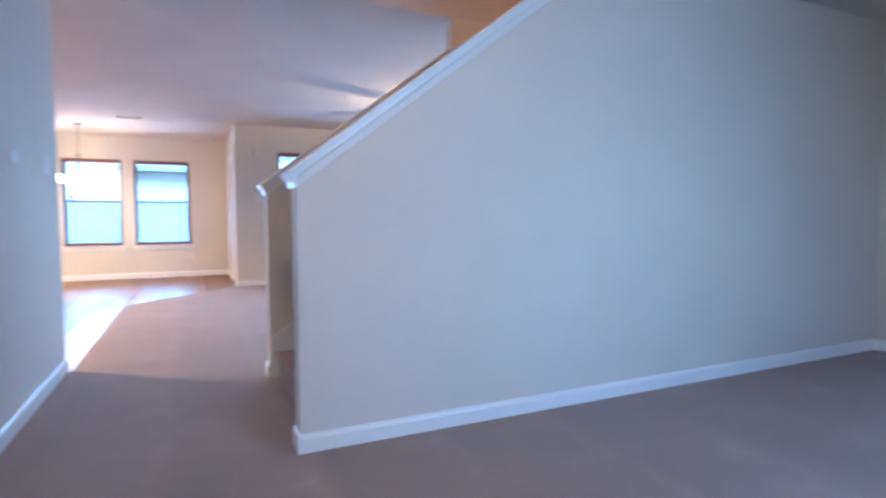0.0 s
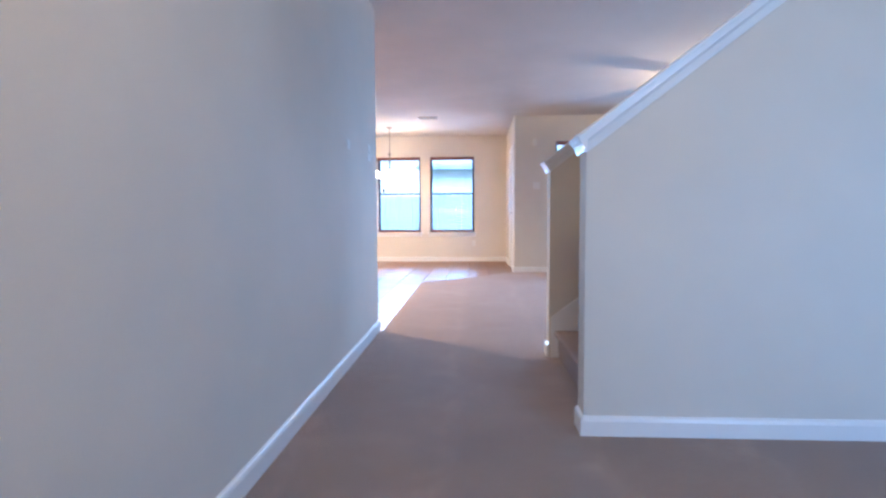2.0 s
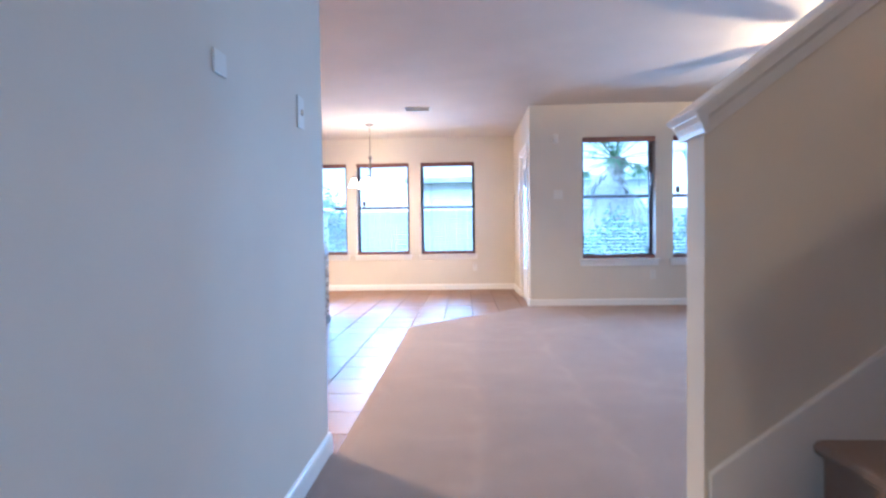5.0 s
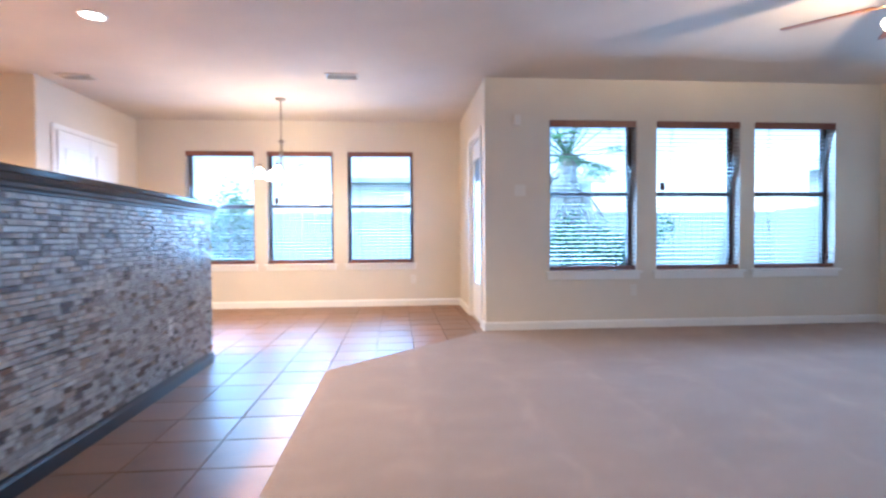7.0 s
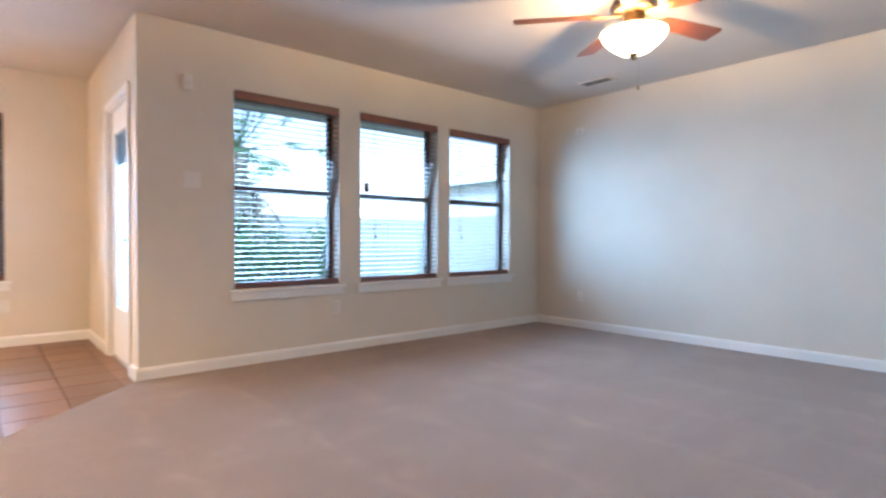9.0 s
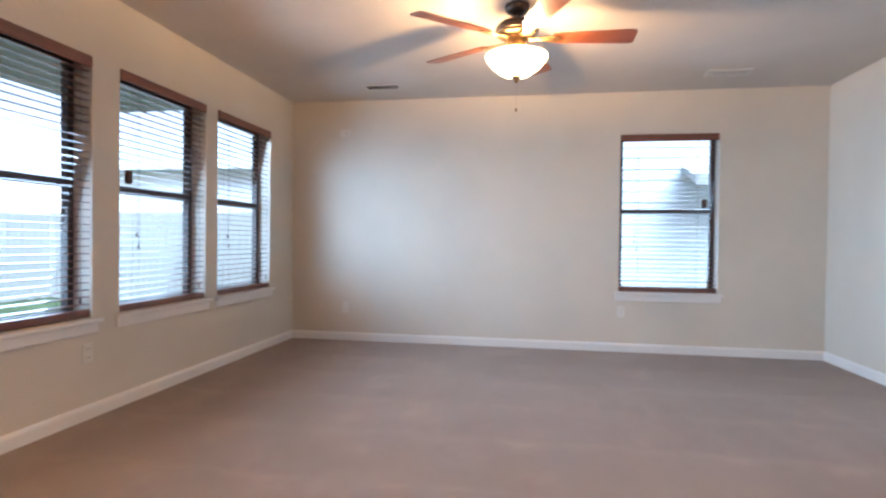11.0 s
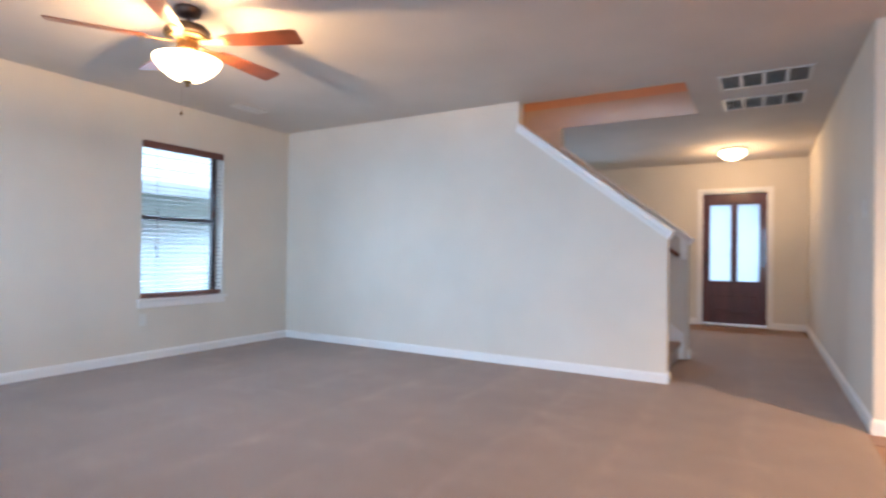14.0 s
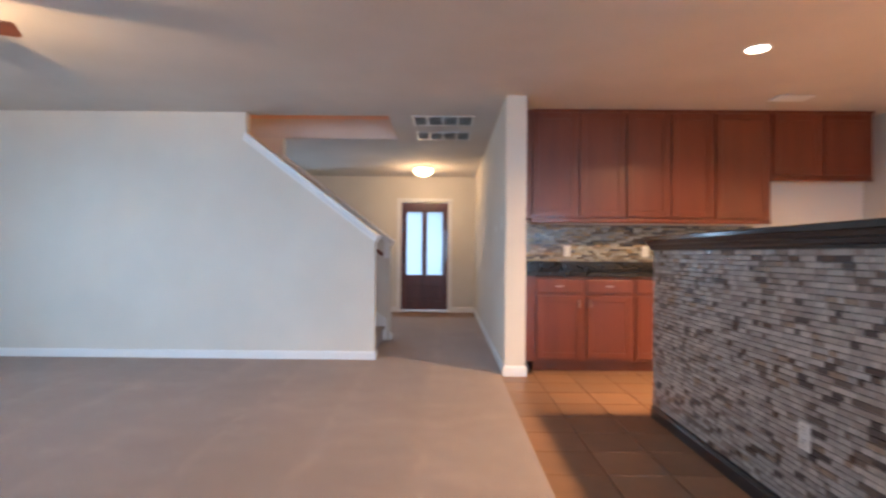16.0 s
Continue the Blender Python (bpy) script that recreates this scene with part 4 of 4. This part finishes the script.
# ---- ceiling fan ----
def ceiling_fan():
    e = empty("ceiling_fan", pose(FAN_X, FAN_Y, -0.018))
    tagged(e, "five-blade wooden ceiling fan with lit alabaster bowl", "ceiling fan")
    part("canopy", lathe([(0.0, 2.617), (0.076, 2.617), (0.078, 2.605), (0.070, 2.578), (0.052, 2.566), (0.030, 2.559), (0.018, 2.556), (0.0, 2.555)]), DARKMETAL, e, "dark bronze canopy")
    part("downrod", lathe([(0.0, 2.558), (0.013, 2.558), (0.013, 2.534), (0.0, 2.534)], 16), DARKMETAL, e)
    part("motor_housing", lathe([(0.0, 2.535), (0.022, 2.535), (0.030, 2.527), (0.070, 2.520), (0.108, 2.504), (0.132, 2.480), (0.140, 2.458), (0.139, 2.447), (0.132, 2.441), (0.0, 2.440)], 40), DARKMETAL, e, "dark bronze motor housing")
    part("motor_band", lathe([(0.0, 2.4395), (0.128, 2.4395), (0.130, 2.432), (0.118, 2.422), (0.094, 2.416), (0.0, 2.415)], 40), FANMETAL, e, "brass-coloured band under the motor")
    part("light_fitter", lathe([(0.0, 2.4145), (0.062, 2.4145), (0.066, 2.395), (0.058, 2.376), (0.072, 2.362), (0.070, 2.345), (0.046, 2.336), (0.040, 2.318), (0.0, 2.317)]), FANMETAL, e, "brass-coloured light fitter")
    part("bowl", lathe([(0.188, 2.300), (0.196, 2.297), (0.195, 2.286), (0.182, 2.262), (0.156, 2.232), (0.128, 2.208), (0.104, 2.190), (0.082, 2.178), (0.050, 2.171), (0.0, 2.169), (0.0, 2.174), (0.048, 2.176), (0.079, 2.183), (0.100, 2.195), (0.124, 2.213), (0.151, 2.236), (0.176, 2.265), (0.188, 2.288), (0.188, 2.300)], 40), BOWL, e, "glowing white alabaster glass bowl")
    part("finial", lathe([(0.0, 2.1685), (0.030, 2.1685), (0.032, 2.162), (0.018, 2.155), (0.011, 2.147), (0.016, 2.139), (0.010, 2.131), (0.0, 2.129)], 20), FANMETAL, e)
    for k in range(3):
        a = radians(40 + 120 * k)
        c, s = math.cos(a), math.sin(a)
        bm = rod(bmesh.new(), (0.045 * c, 0.045 * s, 2.336), (0.120 * c, 0.120 * s, 2.322), 0.005, seg=8)
        rod(bm, (0.120 * c, 0.120 * s, 2.322), (0.186 * c, 0.186 * s, 2.302), 0.005, seg=8)
        part("bowl_arm", bm, FANMETAL, e)
    for k in range(5):
        m = pose(0, 0, 2.408, 0, 0, -14 - 72 * k)
        bm = bmesh.new()
        out = [(0.225, 0.046), (0.30, 0.056), (0.55, 0.068), (0.700, 0.074), (0.722, 0.070), (0.734, 0.056)]
        poly = out + [(x, -y) for x, y in reversed(out)]
        prism(poly, "z", -0.0035, 0.0035, bm)
        bmesh.ops.transform(bm, matrix=m @ pose(0, 0, 0, -12, 0, 0), verts=bm.verts)
        b = part("blade", bm, BLADE, e, "reddish brown wooden blade")
        bm = bmesh.new()
        prism([(0.075, 0.022), (0.16, 0.016), (0.205, 0.036), (0.27, 0.032), (0.295, 0.0), (0.27, -0.032), (0.205, -0.036), (0.16, -0.016), (0.075, -0.022)], "z", -0.010, -0.004, bm)
        bmesh.ops.bevel(bm, geom=list(bm.edges), offset=0.002, segments=1, affect="EDGES")
        for x, y in ((0.222, 0.018), (0.222, -0.018), (0.268, 0.0)):
            rod(bm, (x, y, -0.013), (x, y, -0.0095), 0.006, 0.007, 8)
        bmesh.ops.transform(bm, matrix=m @ pose(0, 0, 0, -12, 0, 0), verts=bm.verts)
        part("blade_iron", bm, FANMETAL, b, "brass-coloured blade bracket")
    for x, z in ((0.055, 1.975), (-0.052, 2.120)):
        bm = rod(bmesh.new(), (x, 0.0, z + 0.01), (x, 0.0, 2.34), 0.0005, seg=6)
        part("pull_chain", bm, FANMETAL, e)
        if x > 0:
            part("chain_fob", lathe([(0.0, z - 0.016), (0.006, z - 0.014), (0.009, z - 0.004), (0.006, z + 0.006), (0.0, z + 0.012)], 14, Matrix.Translation((x, 0, 0))), FANMETAL, e)
    return e


ceiling_fan()


# ---- chandelier, hall light, cans, vents ----
def chandelier():
    e = empty("chandelier", pose(*PEND, 0))
    tagged(e, "nickel five-arm chandelier with lit white bell shades", "chandelier")
    part("canopy", lathe([(0.0, 2.599), (0.062, 2.599), (0.064, 2.588), (0.030, 2.572), (0.0, 2.570)], 24), PEWTER, e)
    part("stem", rod(bmesh.new(), (0, 0, 2.12), (0, 0, 2.575), 0.007, seg=10), PEWTER, e)
    part("column", lathe([(0.0, 2.13), (0.012, 2.13), (0.034, 2.112), (0.036, 2.10), (0.014, 2.085), (0.011, 2.02), (0.022, 1.99), (0.026, 1.95), (0.014, 1.90), (0.012, 1.80), (0.030, 1.76), (0.034, 1.72), (0.016, 1.68), (0.010, 1.64), (0.018, 1.61), (0.008, 1.58), (0.0, 1.575)], 20), PEWTER, e)
    for k in range(5):
        a = radians(200 + 72 * k)
        c, s = math.cos(a), math.sin(a)
        bm = bmesh.new()
        pts = [(0.028, 1.735), (0.09, 1.700), (0.16, 1.715), (0.22, 1.775), (0.245, 1.810)]
        for (r0, z0), (r1, z1) in zip(pts, pts[1:]):
            rod(bm, (r0 * c, r0 * s, z0), (r1 * c, r1 * s, z1), 0.006, seg=8)
        arm = part("arm", bm, PEWTER, e)
        m = Matrix.Translation((0.245 * c, 0.245 * s, 0))
        part("socket", lathe([(0.0, 1.825), (0.020, 1.822), (0.024, 1.800), (0.022, 1.785), (0.0, 1.784)], 16, m), PEWTER, arm)
        part("shade", lathe([(0.022, 1.790), (0.034, 1.775), (0.044, 1.740), (0.058, 1.705), (0.078, 1.675), (0.074, 1.675), (0.054, 1.708), (0.040, 1.742), (0.030, 1.772), (0.020, 1.785)], 24, m), SHADE, arm, "lit white bell glass shade")


chandelier()

e = empty("ceiling_light", pose(*HALL_LAMP, 0))
tagged(e, "lit round flush-mount ceiling light in the hall", "ceiling light")
part("base", lathe([(0.0, 2.599), (0.170, 2.599), (0.172, 2.585), (0.155, 2.572), (0.0, 2.571)], 32), CHROME, e)
part("dome", lathe([(0.150, 2.570), (0.168, 2.552), (0.160, 2.515), (0.126, 2.480), (0.072, 2.458), (0.0, 2.450)], 36), BOWL, e, "glowing white glass dome")
part("finial", lathe([(0.0, 2.4495), (0.012, 2.4495), (0.010, 2.438), (0.0, 2.434)], 14), CHROME, e)

for cx, cy in CANS_AND_FILL[:2]:
    e = empty("recessed_light", pose(cx, cy, 0))
    tagged(e, "lit recessed ceiling can light with white trim", "recessed light", "kitchen can lights")
    part("trim_ring", lathe([(0.078, 2.600), (0.096, 2.599), (0.098, 2.594), (0.080, 2.590), (0.074, 2.596)], 36), PLASTIC, e)
    part("lens", lathe([(0.078, 2.5965), (0.040, 2.5955), (0.0, 2.595)], 32), CANLENS, e)


def ceiling_vent(x, y, w, d, label, slats=9, turned=0):
    e = empty("ceiling_vent", pose(x, y, H - 0.001, 0, 0, turned))
    tagged(e, label, "vent")
    part("backing", box(-w / 2 + 0.015, w / 2 - 0.015, -d / 2 + 0.015, d / 2 - 0.015, -0.004, -0.001), DARKVOID, e)
    bm = box(-w / 2, w / 2, -d / 2, -d / 2 + 0.022, -0.014, -0.0005, 0.004)
    box(-w / 2, w / 2, d / 2 - 0.022, d / 2, -0.014, -0.0005, 0.004, bm)
    box(-w / 2, -w / 2 + 0.022, -d / 2 + 0.022, d / 2 - 0.022, -0.014, -0.0005, 0.004, bm)
    box(w / 2 - 0.022, w / 2, -d / 2 + 0.022, d / 2 - 0.022, -0.014, -0.0005, 0.004, bm)
    part("frame", bm, GRILLE, e)
    bm = bmesh.new()
    bmesh.ops.create_cube(bm, size=1.0, matrix=Matrix.LocRotScale((0, 0, 0), Euler((radians(38), 0, 0)), (w - 0.046, 0.014, 0.0015)))
    me = bpy.data.meshes.new("slat")
    bm.to_mesh(me)
    bm.free()
    me.materials.append(GRILLE)
    for k in range(slats):
        shared("slat", me, e, pose(0, -d / 2 + 0.03 + (d - 0.06) * k / (slats - 1), -0.009))


ceiling_vent(-0.36, 9.685, 0.34, 0.18, "white ceiling supply vent near the dining windows")
ceiling_vent(-2.98, 9.86, 0.34, 0.18, "white ceiling supply vent beside the pantry")
ceiling_vent(-3.02, 4.94, 0.34, 0.18, "white ceiling supply vent in the kitchen")
ceiling_vent(4.95, 8.49, 0.18, 0.36, "white ceiling supply vent in the living room", 14)
ceiling_vent(4.88, 5.37, 0.18, 0.36, "white ceiling supply vent near the single window", 14)


def return_grille(y):
    e = empty("return_grille", pose(0.21, y, H - 0.001))
    tagged(e, "white four-bay return air grille in the ceiling", "return grille", "hall return air grilles")
    w, d = 0.68, 0.42
    part("backing", box(-w / 2 + 0.02, w / 2 - 0.02, -d / 2 + 0.02, d / 2 - 0.02, -0.003, -0.001), DUCTSHADOW, e)
    bm = box(-w / 2, w / 2, -d / 2, -d / 2 + 0.028, -0.009, -0.0005, 0.002)
    box(-w / 2, w / 2, d / 2 - 0.028, d / 2, -0.009, -0.0005, 0.002, bm)
    for a in (-w / 2, -0.1815, -0.014, 0.1535, w / 2 - 0.028):
        box(a, a + 0.028, -d / 2 + 0.028, d / 2 - 0.028, -0.009, -0.0005, 0.002, bm)
    part("frame", bm, GRILLE, e)
    bm = bmesh.new()
    bmesh.ops.create_cube(bm, size=1.0, matrix=Matrix.LocRotScale((0, 0, 0), Euler((radians(-16), 0, 0)), (w - 0.06, 0.025, 0.0006)))
    me = bpy.data.meshes.new("slat")
    bm.to_mesh(me)
    bm.free()
    me.materials.append(GRILLE)
    for k in range(18):
        shared("slat", me, e, pose(0, -d / 2 + 0.036 + (d - 0.072) * k / 17, -0.0055))


return_grille(3.98)
return_grille(3.21)


# ---- outdoors ----
GZ = -0.22
bm = bmesh.new()
R = 900.0
ins = (XK - 1.0, XE + 1.2, YS - 1.2, YD + 0.6)
xs, ys = (-R, ins[0], ins[1], R), (-R, ins[2], ins[3], R)
grid = [[bm.verts.new((x, y, GZ)) for x in xs] for y in ys]
for j in range(3):
    for i in range(3):
        bm.faces.new((grid[j][i], grid[j][i + 1], grid[j + 1][i + 1], grid[j + 1][i]))
tagged(part("ground", bm, GRASS), "green lawn running to the horizon", "ground", kind="structure")
bm = box(XN + T + 0.02, 5.2, YN + T + 0.02, 12.2, GZ + 0.001, -0.03, 0.01)
tagged(part("pavement", bm, CONCRETE), "pale concrete patio slab behind the house", "patio", kind="structure")


def fence(label, p0, p1, top, board=0.142):
    """A run of weathered pickets on rails and posts."""
    p0, p1 = Vector((*p0, GZ)), Vector((*p1, GZ))
    d = p1 - p0
    n = int(d.length / (board + 0.006))
    ang = math.degrees(math.atan2(d.y, d.x))
    e = empty("fence", pose(*p0, 0, 0, ang))
    tagged(e, label, "fence")
    h = top - GZ
    bm = bmesh.new()
    prism([(0, 0.02), (board, 0.02), (board, h - 0.03), (board - 0.03, h), (0.03, h), (0, h - 0.03)], "y", -0.009, 0.009, bm)
    me = bpy.data.meshes.new("picket")
    bm.to_mesh(me)
    bm.free()
    me.materials.append(FENCE)
    for k in range(n):
        shared("picket", me, e, pose(k * (board + 0.006), random.uniform(-0.003, 0.003), random.uniform(-0.012, 0.012), 0, random.uniform(-0.12, 0.12), 0))
    for z in (0.3, h * 0.55, h - 0.25):
        part("rail", box(0, d.length, 0.012, 0.050, z - 0.045, z + 0.045, 0.004), FENCE, e)
    k = 0.0
    while k < d.length:
        part("post", box(k, k + 0.09, 0.052, 0.142, 0, h - 0.06, 0.005), FENCE, e)
        k += 2.4


fence("weathered grey-brown board fence behind the yard", (-13.0, 17.2), (10.1, 17.2), 1.58)
fence("weathered board fence along the side yard", (9.86, 17.26), (9.86, 10.6), 1.62)


def neighbour(name, label, x0, x1, y0, y1, eave, ridge, along="x", windows=(), roof=None):
    """A neighbouring house: lapped siding, roof with eaves and fascia, windows."""
    e = empty(name)
    tagged(e, label, "house")
    part("wall", box(x0, x1, y0, y1, GZ, eave), SIDING, e)
    o = 0.45
    if along == "x":
        mid = (y0 + y1) / 2
        poly = [(y0 - o, eave - 0.08), (mid, ridge), (y1 + o, eave - 0.08), (y1 + o, eave + 0.06), (mid, ridge + 0.16), (y0 - o, eave + 0.06)]
        part("roof", prism(poly, "x", x0 - o, x1 + o), roof or ROOF, e)
        part("fascia", box(x0 - o, x1 + o, y0 - o - 0.03, y0 - o - 0.001, eave - 0.10, eave + 0.07, 0.005), PALEROOF, e)
        part("gable", prism([(y0, eave), (y1, eave), (mid, ridge - 0.02)], "x", x0 + 0.001, x1 - 0.001), SIDING, e)
        n = int((eave - GZ) / 0.18)
        for k in range(n):
            z = GZ + 0.18 * k
            part("siding_board", prism([(y0 - 0.020, z), (y0 - 0.001, z), (y0 - 0.001, z + 0.185), (y0 - 0.006, z + 0.185)], "x", x0, x1), SIDING, e)
        for a, b, z0, z1 in windows:
            w = part("window", box(a, b, y0 - 0.045, y0 - 0.021, z0, z1, 0.004), TRIM, e)
            part("pane", box(a + 0.06, b - 0.06, y0 - 0.050, y0 - 0.046, z0 + 0.06, z1 - 0.06), GRANITE, w)
    else:
        mid = (x0 + x1) / 2
        poly = [(x0 - o, eave - 0.08), (mid, ridge), (x1 + o, eave - 0.08), (x1 + o, eave + 0.06), (mid, ridge + 0.16), (x0 - o, eave + 0.06)]
        part("roof", prism(poly, "y", y0 - o, y1 + o), roof or ROOF, e)
        part("fascia", box(x0 - o - 0.03, x0 - o - 0.001, y0 - o, y1 + o, eave - 0.13, eave + 0.07, 0.005), TRIM, e)
        part("gable", prism([(x0, eave), (x1, eave), (mid, ridge - 0.02)], "y", y0 + 0.001, y1 - 0.001), SIDING, e)
        n = int((eave - GZ) / 0.18)
        for k in range(n):
            z = GZ + 0.18 * k
            part("siding_board", prism([(x0 - 0.020, z), (x0 - 0.001, z), (x0 - 0.001, z + 0.185), (x0 - 0.006, z + 0.185)], "y", y0, y1), SIDING, e)
        for a, b, z0, z1 in windows:
            w = part("window", box(x0 - 0.045, x0 - 0.021, a, b, z0, z1, 0.004), TRIM, e)
            part("pane", box(x0 - 0.050, x0 - 0.046, a + 0.06, b - 0.06, z0 + 0.06, z1 - 0.06), GRANITE, w)
    return e


neighbour("house", "pale sided house behind the fence with dark eaves", -1.6, 7.5, 24.0, 33.0, 3.02, 3.5, "x", roof=PALEROOF)
neighbour("house", "pale sided neighbouring house close beside the side window", 9.0, 17.0, 1.0, 9.6, 4.6, 6.0, "y", roof=PALEROOF)
neighbour("house", "pale sided house beyond the side fence with a low roof", 12.6, 21.0, 11.2, 19.5, 2.95, 4.7, "y", roof=PALEROOF)
e = empty("awning", pose(8.975, 0, 0))
tagged(e, "grey pent roof over the neighbour's side entrance", "awning")
part("roof", prism([(-0.80, 1.98), (-0.80, 2.08), (-0.001, 2.34), (-0.001, 2.24)], "y", 2.2, 4.68), PALEROOF, e)
part("fascia", box(-0.83, -0.801, 2.18, 4.70, 1.95, 2.12, 0.004), PALEROOF, e)


def blade_leaf(bm, root, way, length, width, droop, up=Vector((0, 0, 1))):
    """One narrow bent leaf of three quads."""
    side = way.cross(up)
    side = side.normalized() if side.length > 1e-3 else Vector((1, 0, 0))
    rows = []
    for k in range(4):
        f = k / 3
        c = root + way * (length * f) - up * (droop * f * f)
        w = width * (0.5, 1.0, 0.75, 0.06)[k] / 2
        rows.append((bm.verts.new(c - side * w), bm.verts.new(c + side * w)))
    for a, b in zip(rows, rows[1:]):
        bm.faces.new((a[0], a[1], b[1], b[0]))


def palm(x, y, trunk_h, rng):
    e = empty("palm_tree", pose(x, y, GZ))
    tagged(e, "fan palm with a rough trunk and hanging dry skirt", "palm tree")
    bm = bmesh.new()
    n = 14
    for k in range(n):
        z0, z1 = trunk_h * k / n, trunk_h * (k + 1) / n
        r = 0.17 - 0.03 * k / n
        rod(bm, (0.02 * math.sin(k), 0.02 * math.cos(k * 1.3), z0), (0.02 * math.sin(k + 1), 0.02 * math.cos(k * 1.3 + 1.3), z1 + 0.03), r, r + 0.035, 11)
    for k in range(110):
        z, a = rng.uniform(0.3, trunk_h), rng.uniform(0, 6.283)
        root = Vector((0.15 * math.cos(a), 0.15 * math.sin(a), z))
        blade_leaf(bm, root, Vector((math.cos(a) * 0.5, math.sin(a) * 0.5, 0.8)).normalized(), rng.uniform(0.10, 0.22), 0.07, 0.0)
    part("trunk", bm, BARK, e)
    for dry in (True, False):
        bm = bmesh.new()
        for k in range(26 if dry else 40):
            a = rng.uniform(0, 6.283)
            el = rng.uniform(-1.25, -0.55) if dry else rng.uniform(-0.35, 1.2)
            way = Vector((math.cos(a) * math.cos(el), math.sin(a) * math.cos(el), math.sin(el)))
            stem = rng.uniform(0.30, 0.60) if dry else rng.uniform(0.7, 1.5)
            hub = Vector((0, 0, trunk_h - (rng.uniform(0.0, 0.45) if dry else 0.0)))
            tip = hub + way * stem
            rod(bm, hub, tip, 0.012, 0.008, 5)
            for j in range(17):
                b = (j / 16 - 0.5) * 2.5
                side = way.cross(Vector((0, 0, 1))).normalized()
                w2 = (way * math.cos(b) + side * math.sin(b)).normalized()
                blade_leaf(bm, tip, w2, rng.uniform(0.45, 0.75) * (1 - 0.25 * abs(b) / 1.25), 0.035, rng.uniform(0.10, 0.28) * (2.0 if dry else 1.0))
        part("dry_skirt" if dry else "crown", bm, DEADLEAF if dry else LEAF, e, "dry brown hanging fronds" if dry else "green fan-shaped fronds")
    return e


palm(3.55, 14.6, 2.75, random.Random(3))


def shrub(x, y, rx, ry, h, rng, count_, label, leaf=0.12):
    e = empty("shrub", pose(x, y, GZ))
    tagged(e, label, "shrub")
    bm = bmesh.new()
    tips = []
    for k in range(16):
        a, q = rng.uniform(0, 6.283), rng.uniform(0.2, 1.0)
        tip = Vector((rx * q * math.cos(a), ry * q * math.sin(a), h * rng.uniform(0.5, 1.0)))
        tips.append(tip)
        rod(bm, (0.05 * math.cos(a), 0.05 * math.sin(a), 0), tip, 0.018, 0.006, 5)
    part("stems", bm, BARK, e)
    verts, faces = [], []
    for k in range(count_):
        tip = rng.choice(tips)
        f = rng.uniform(0.25, 1.08) ** 0.7
        c = tip * f + Vector((rng.gauss(0, 0.13), rng.gauss(0, 0.13), rng.gauss(0, 0.10)))
        c.z = max(c.z, 0.03)
        d = Vector((rng.gauss(0, 1), rng.gauss(0, 1), rng.gauss(0.3, 0.7))).normalized()
        s = d.cross(Vector((rng.gauss(0, 1), rng.gauss(0, 1), rng.gauss(0, 1)))).normalized()
        ln, w = leaf * rng.uniform(0.6, 1.3), leaf * 0.22
        base = len(verts)
        verts += [tuple(c), tuple(c + d * ln * 0.5 + s * w), tuple(c + d * ln), tuple(c + d * ln * 0.5 - s * w)]
        faces.append((base, base + 1, base + 2, base + 3))
    me = bpy.data.meshes.new("foliage")
    me.from_pydata(verts, [], faces)
    me.materials.append(LEAF)
    o = new("foliage", me)
    o.parent = e


shrub(4.0, 13.9, 1.15, 0.9, 1.45, random.Random(11), 5200, "dense green shrub under the palm in the yard")
shrub(2.7, 15.9, 0.9, 0.7, 1.0, random.Random(12), 2600, "low green shrub against the back fence")
shrub(-3.1, 15.0, 0.8, 0.8, 2.0, random.Random(13), 4200, "tall green shrub beyond the dining window")


# ---- floor tiles ----
PITCH, TX, TY = 0.330, -0.672, 6.51
me = bpy.data.meshes.new("floor_tile")
_v, _f = piece_data(PITCH - 0.004, PITCH - 0.004, 0.012, 0.0025)
me.from_pydata([(x, z, -y - 0.012) for x, y, z in _v], [], [q[::-1] for q in _f])
me.materials.append(TILE)
tile_floor = empty("tile_floor")
tagged(tile_floor, "glossy brown square floor tiles with dark joints", "floor", kind="structure")
verts, faces = [], []
rng = random.Random(7)


def on_tiles(x, y):
    """Whether a tile centred here shows beside or just under the carpet's edge."""
    if -0.5 < x < 1.6 and -0.5 < y < 0.65:
        return True
    if y > YP + 0.14:
        inside = XDW - 0.1 < x < XN + 0.17 and y < YD + 0.17
    else:
        inside = XK - 0.1 < x < XN + 0.17 and y > YK - 0.1
    edge = CARPET_EDGE if y < 8.14 else CARPET_EDGE + (y - 8.14) * (XN - CARPET_EDGE) / (YN - 8.14)
    return inside and (x < edge + 0.20 or y > YN) and not (x > XW - 0.2 and y < YE - 0.1)


for i in range(-14, 12):
    for j in range(-22, 20):
        x, y = TX + (i + 0.5) * PITCH, TY + (j + 0.5) * PITCH
        if not on_tiles(x, y):
            continue
        m = pose(x, y, rng.uniform(-0.0006, 0.0006), rng.uniform(-0.05, 0.05), rng.uniform(-0.05, 0.05), 0)
        if y < 1.2 or x > -1.75 or y > 9.1 or y < 6.5 and x > -3.3:
            shared("floor_tile", me, tile_floor, m)
        else:
            base = len(verts)
            verts += [tuple(m @ v.co) for v in me.vertices]
            faces += [tuple(k + base for k in p.vertices) for p in me.polygons]
rest = bpy.data.meshes.new("floor_tiles")
rest.from_pydata(verts, [], faces)
rest.materials.append(TILE)
o = new("floor_tiles", rest)
o.parent = tile_floor
tagged(o, kind="stuff")
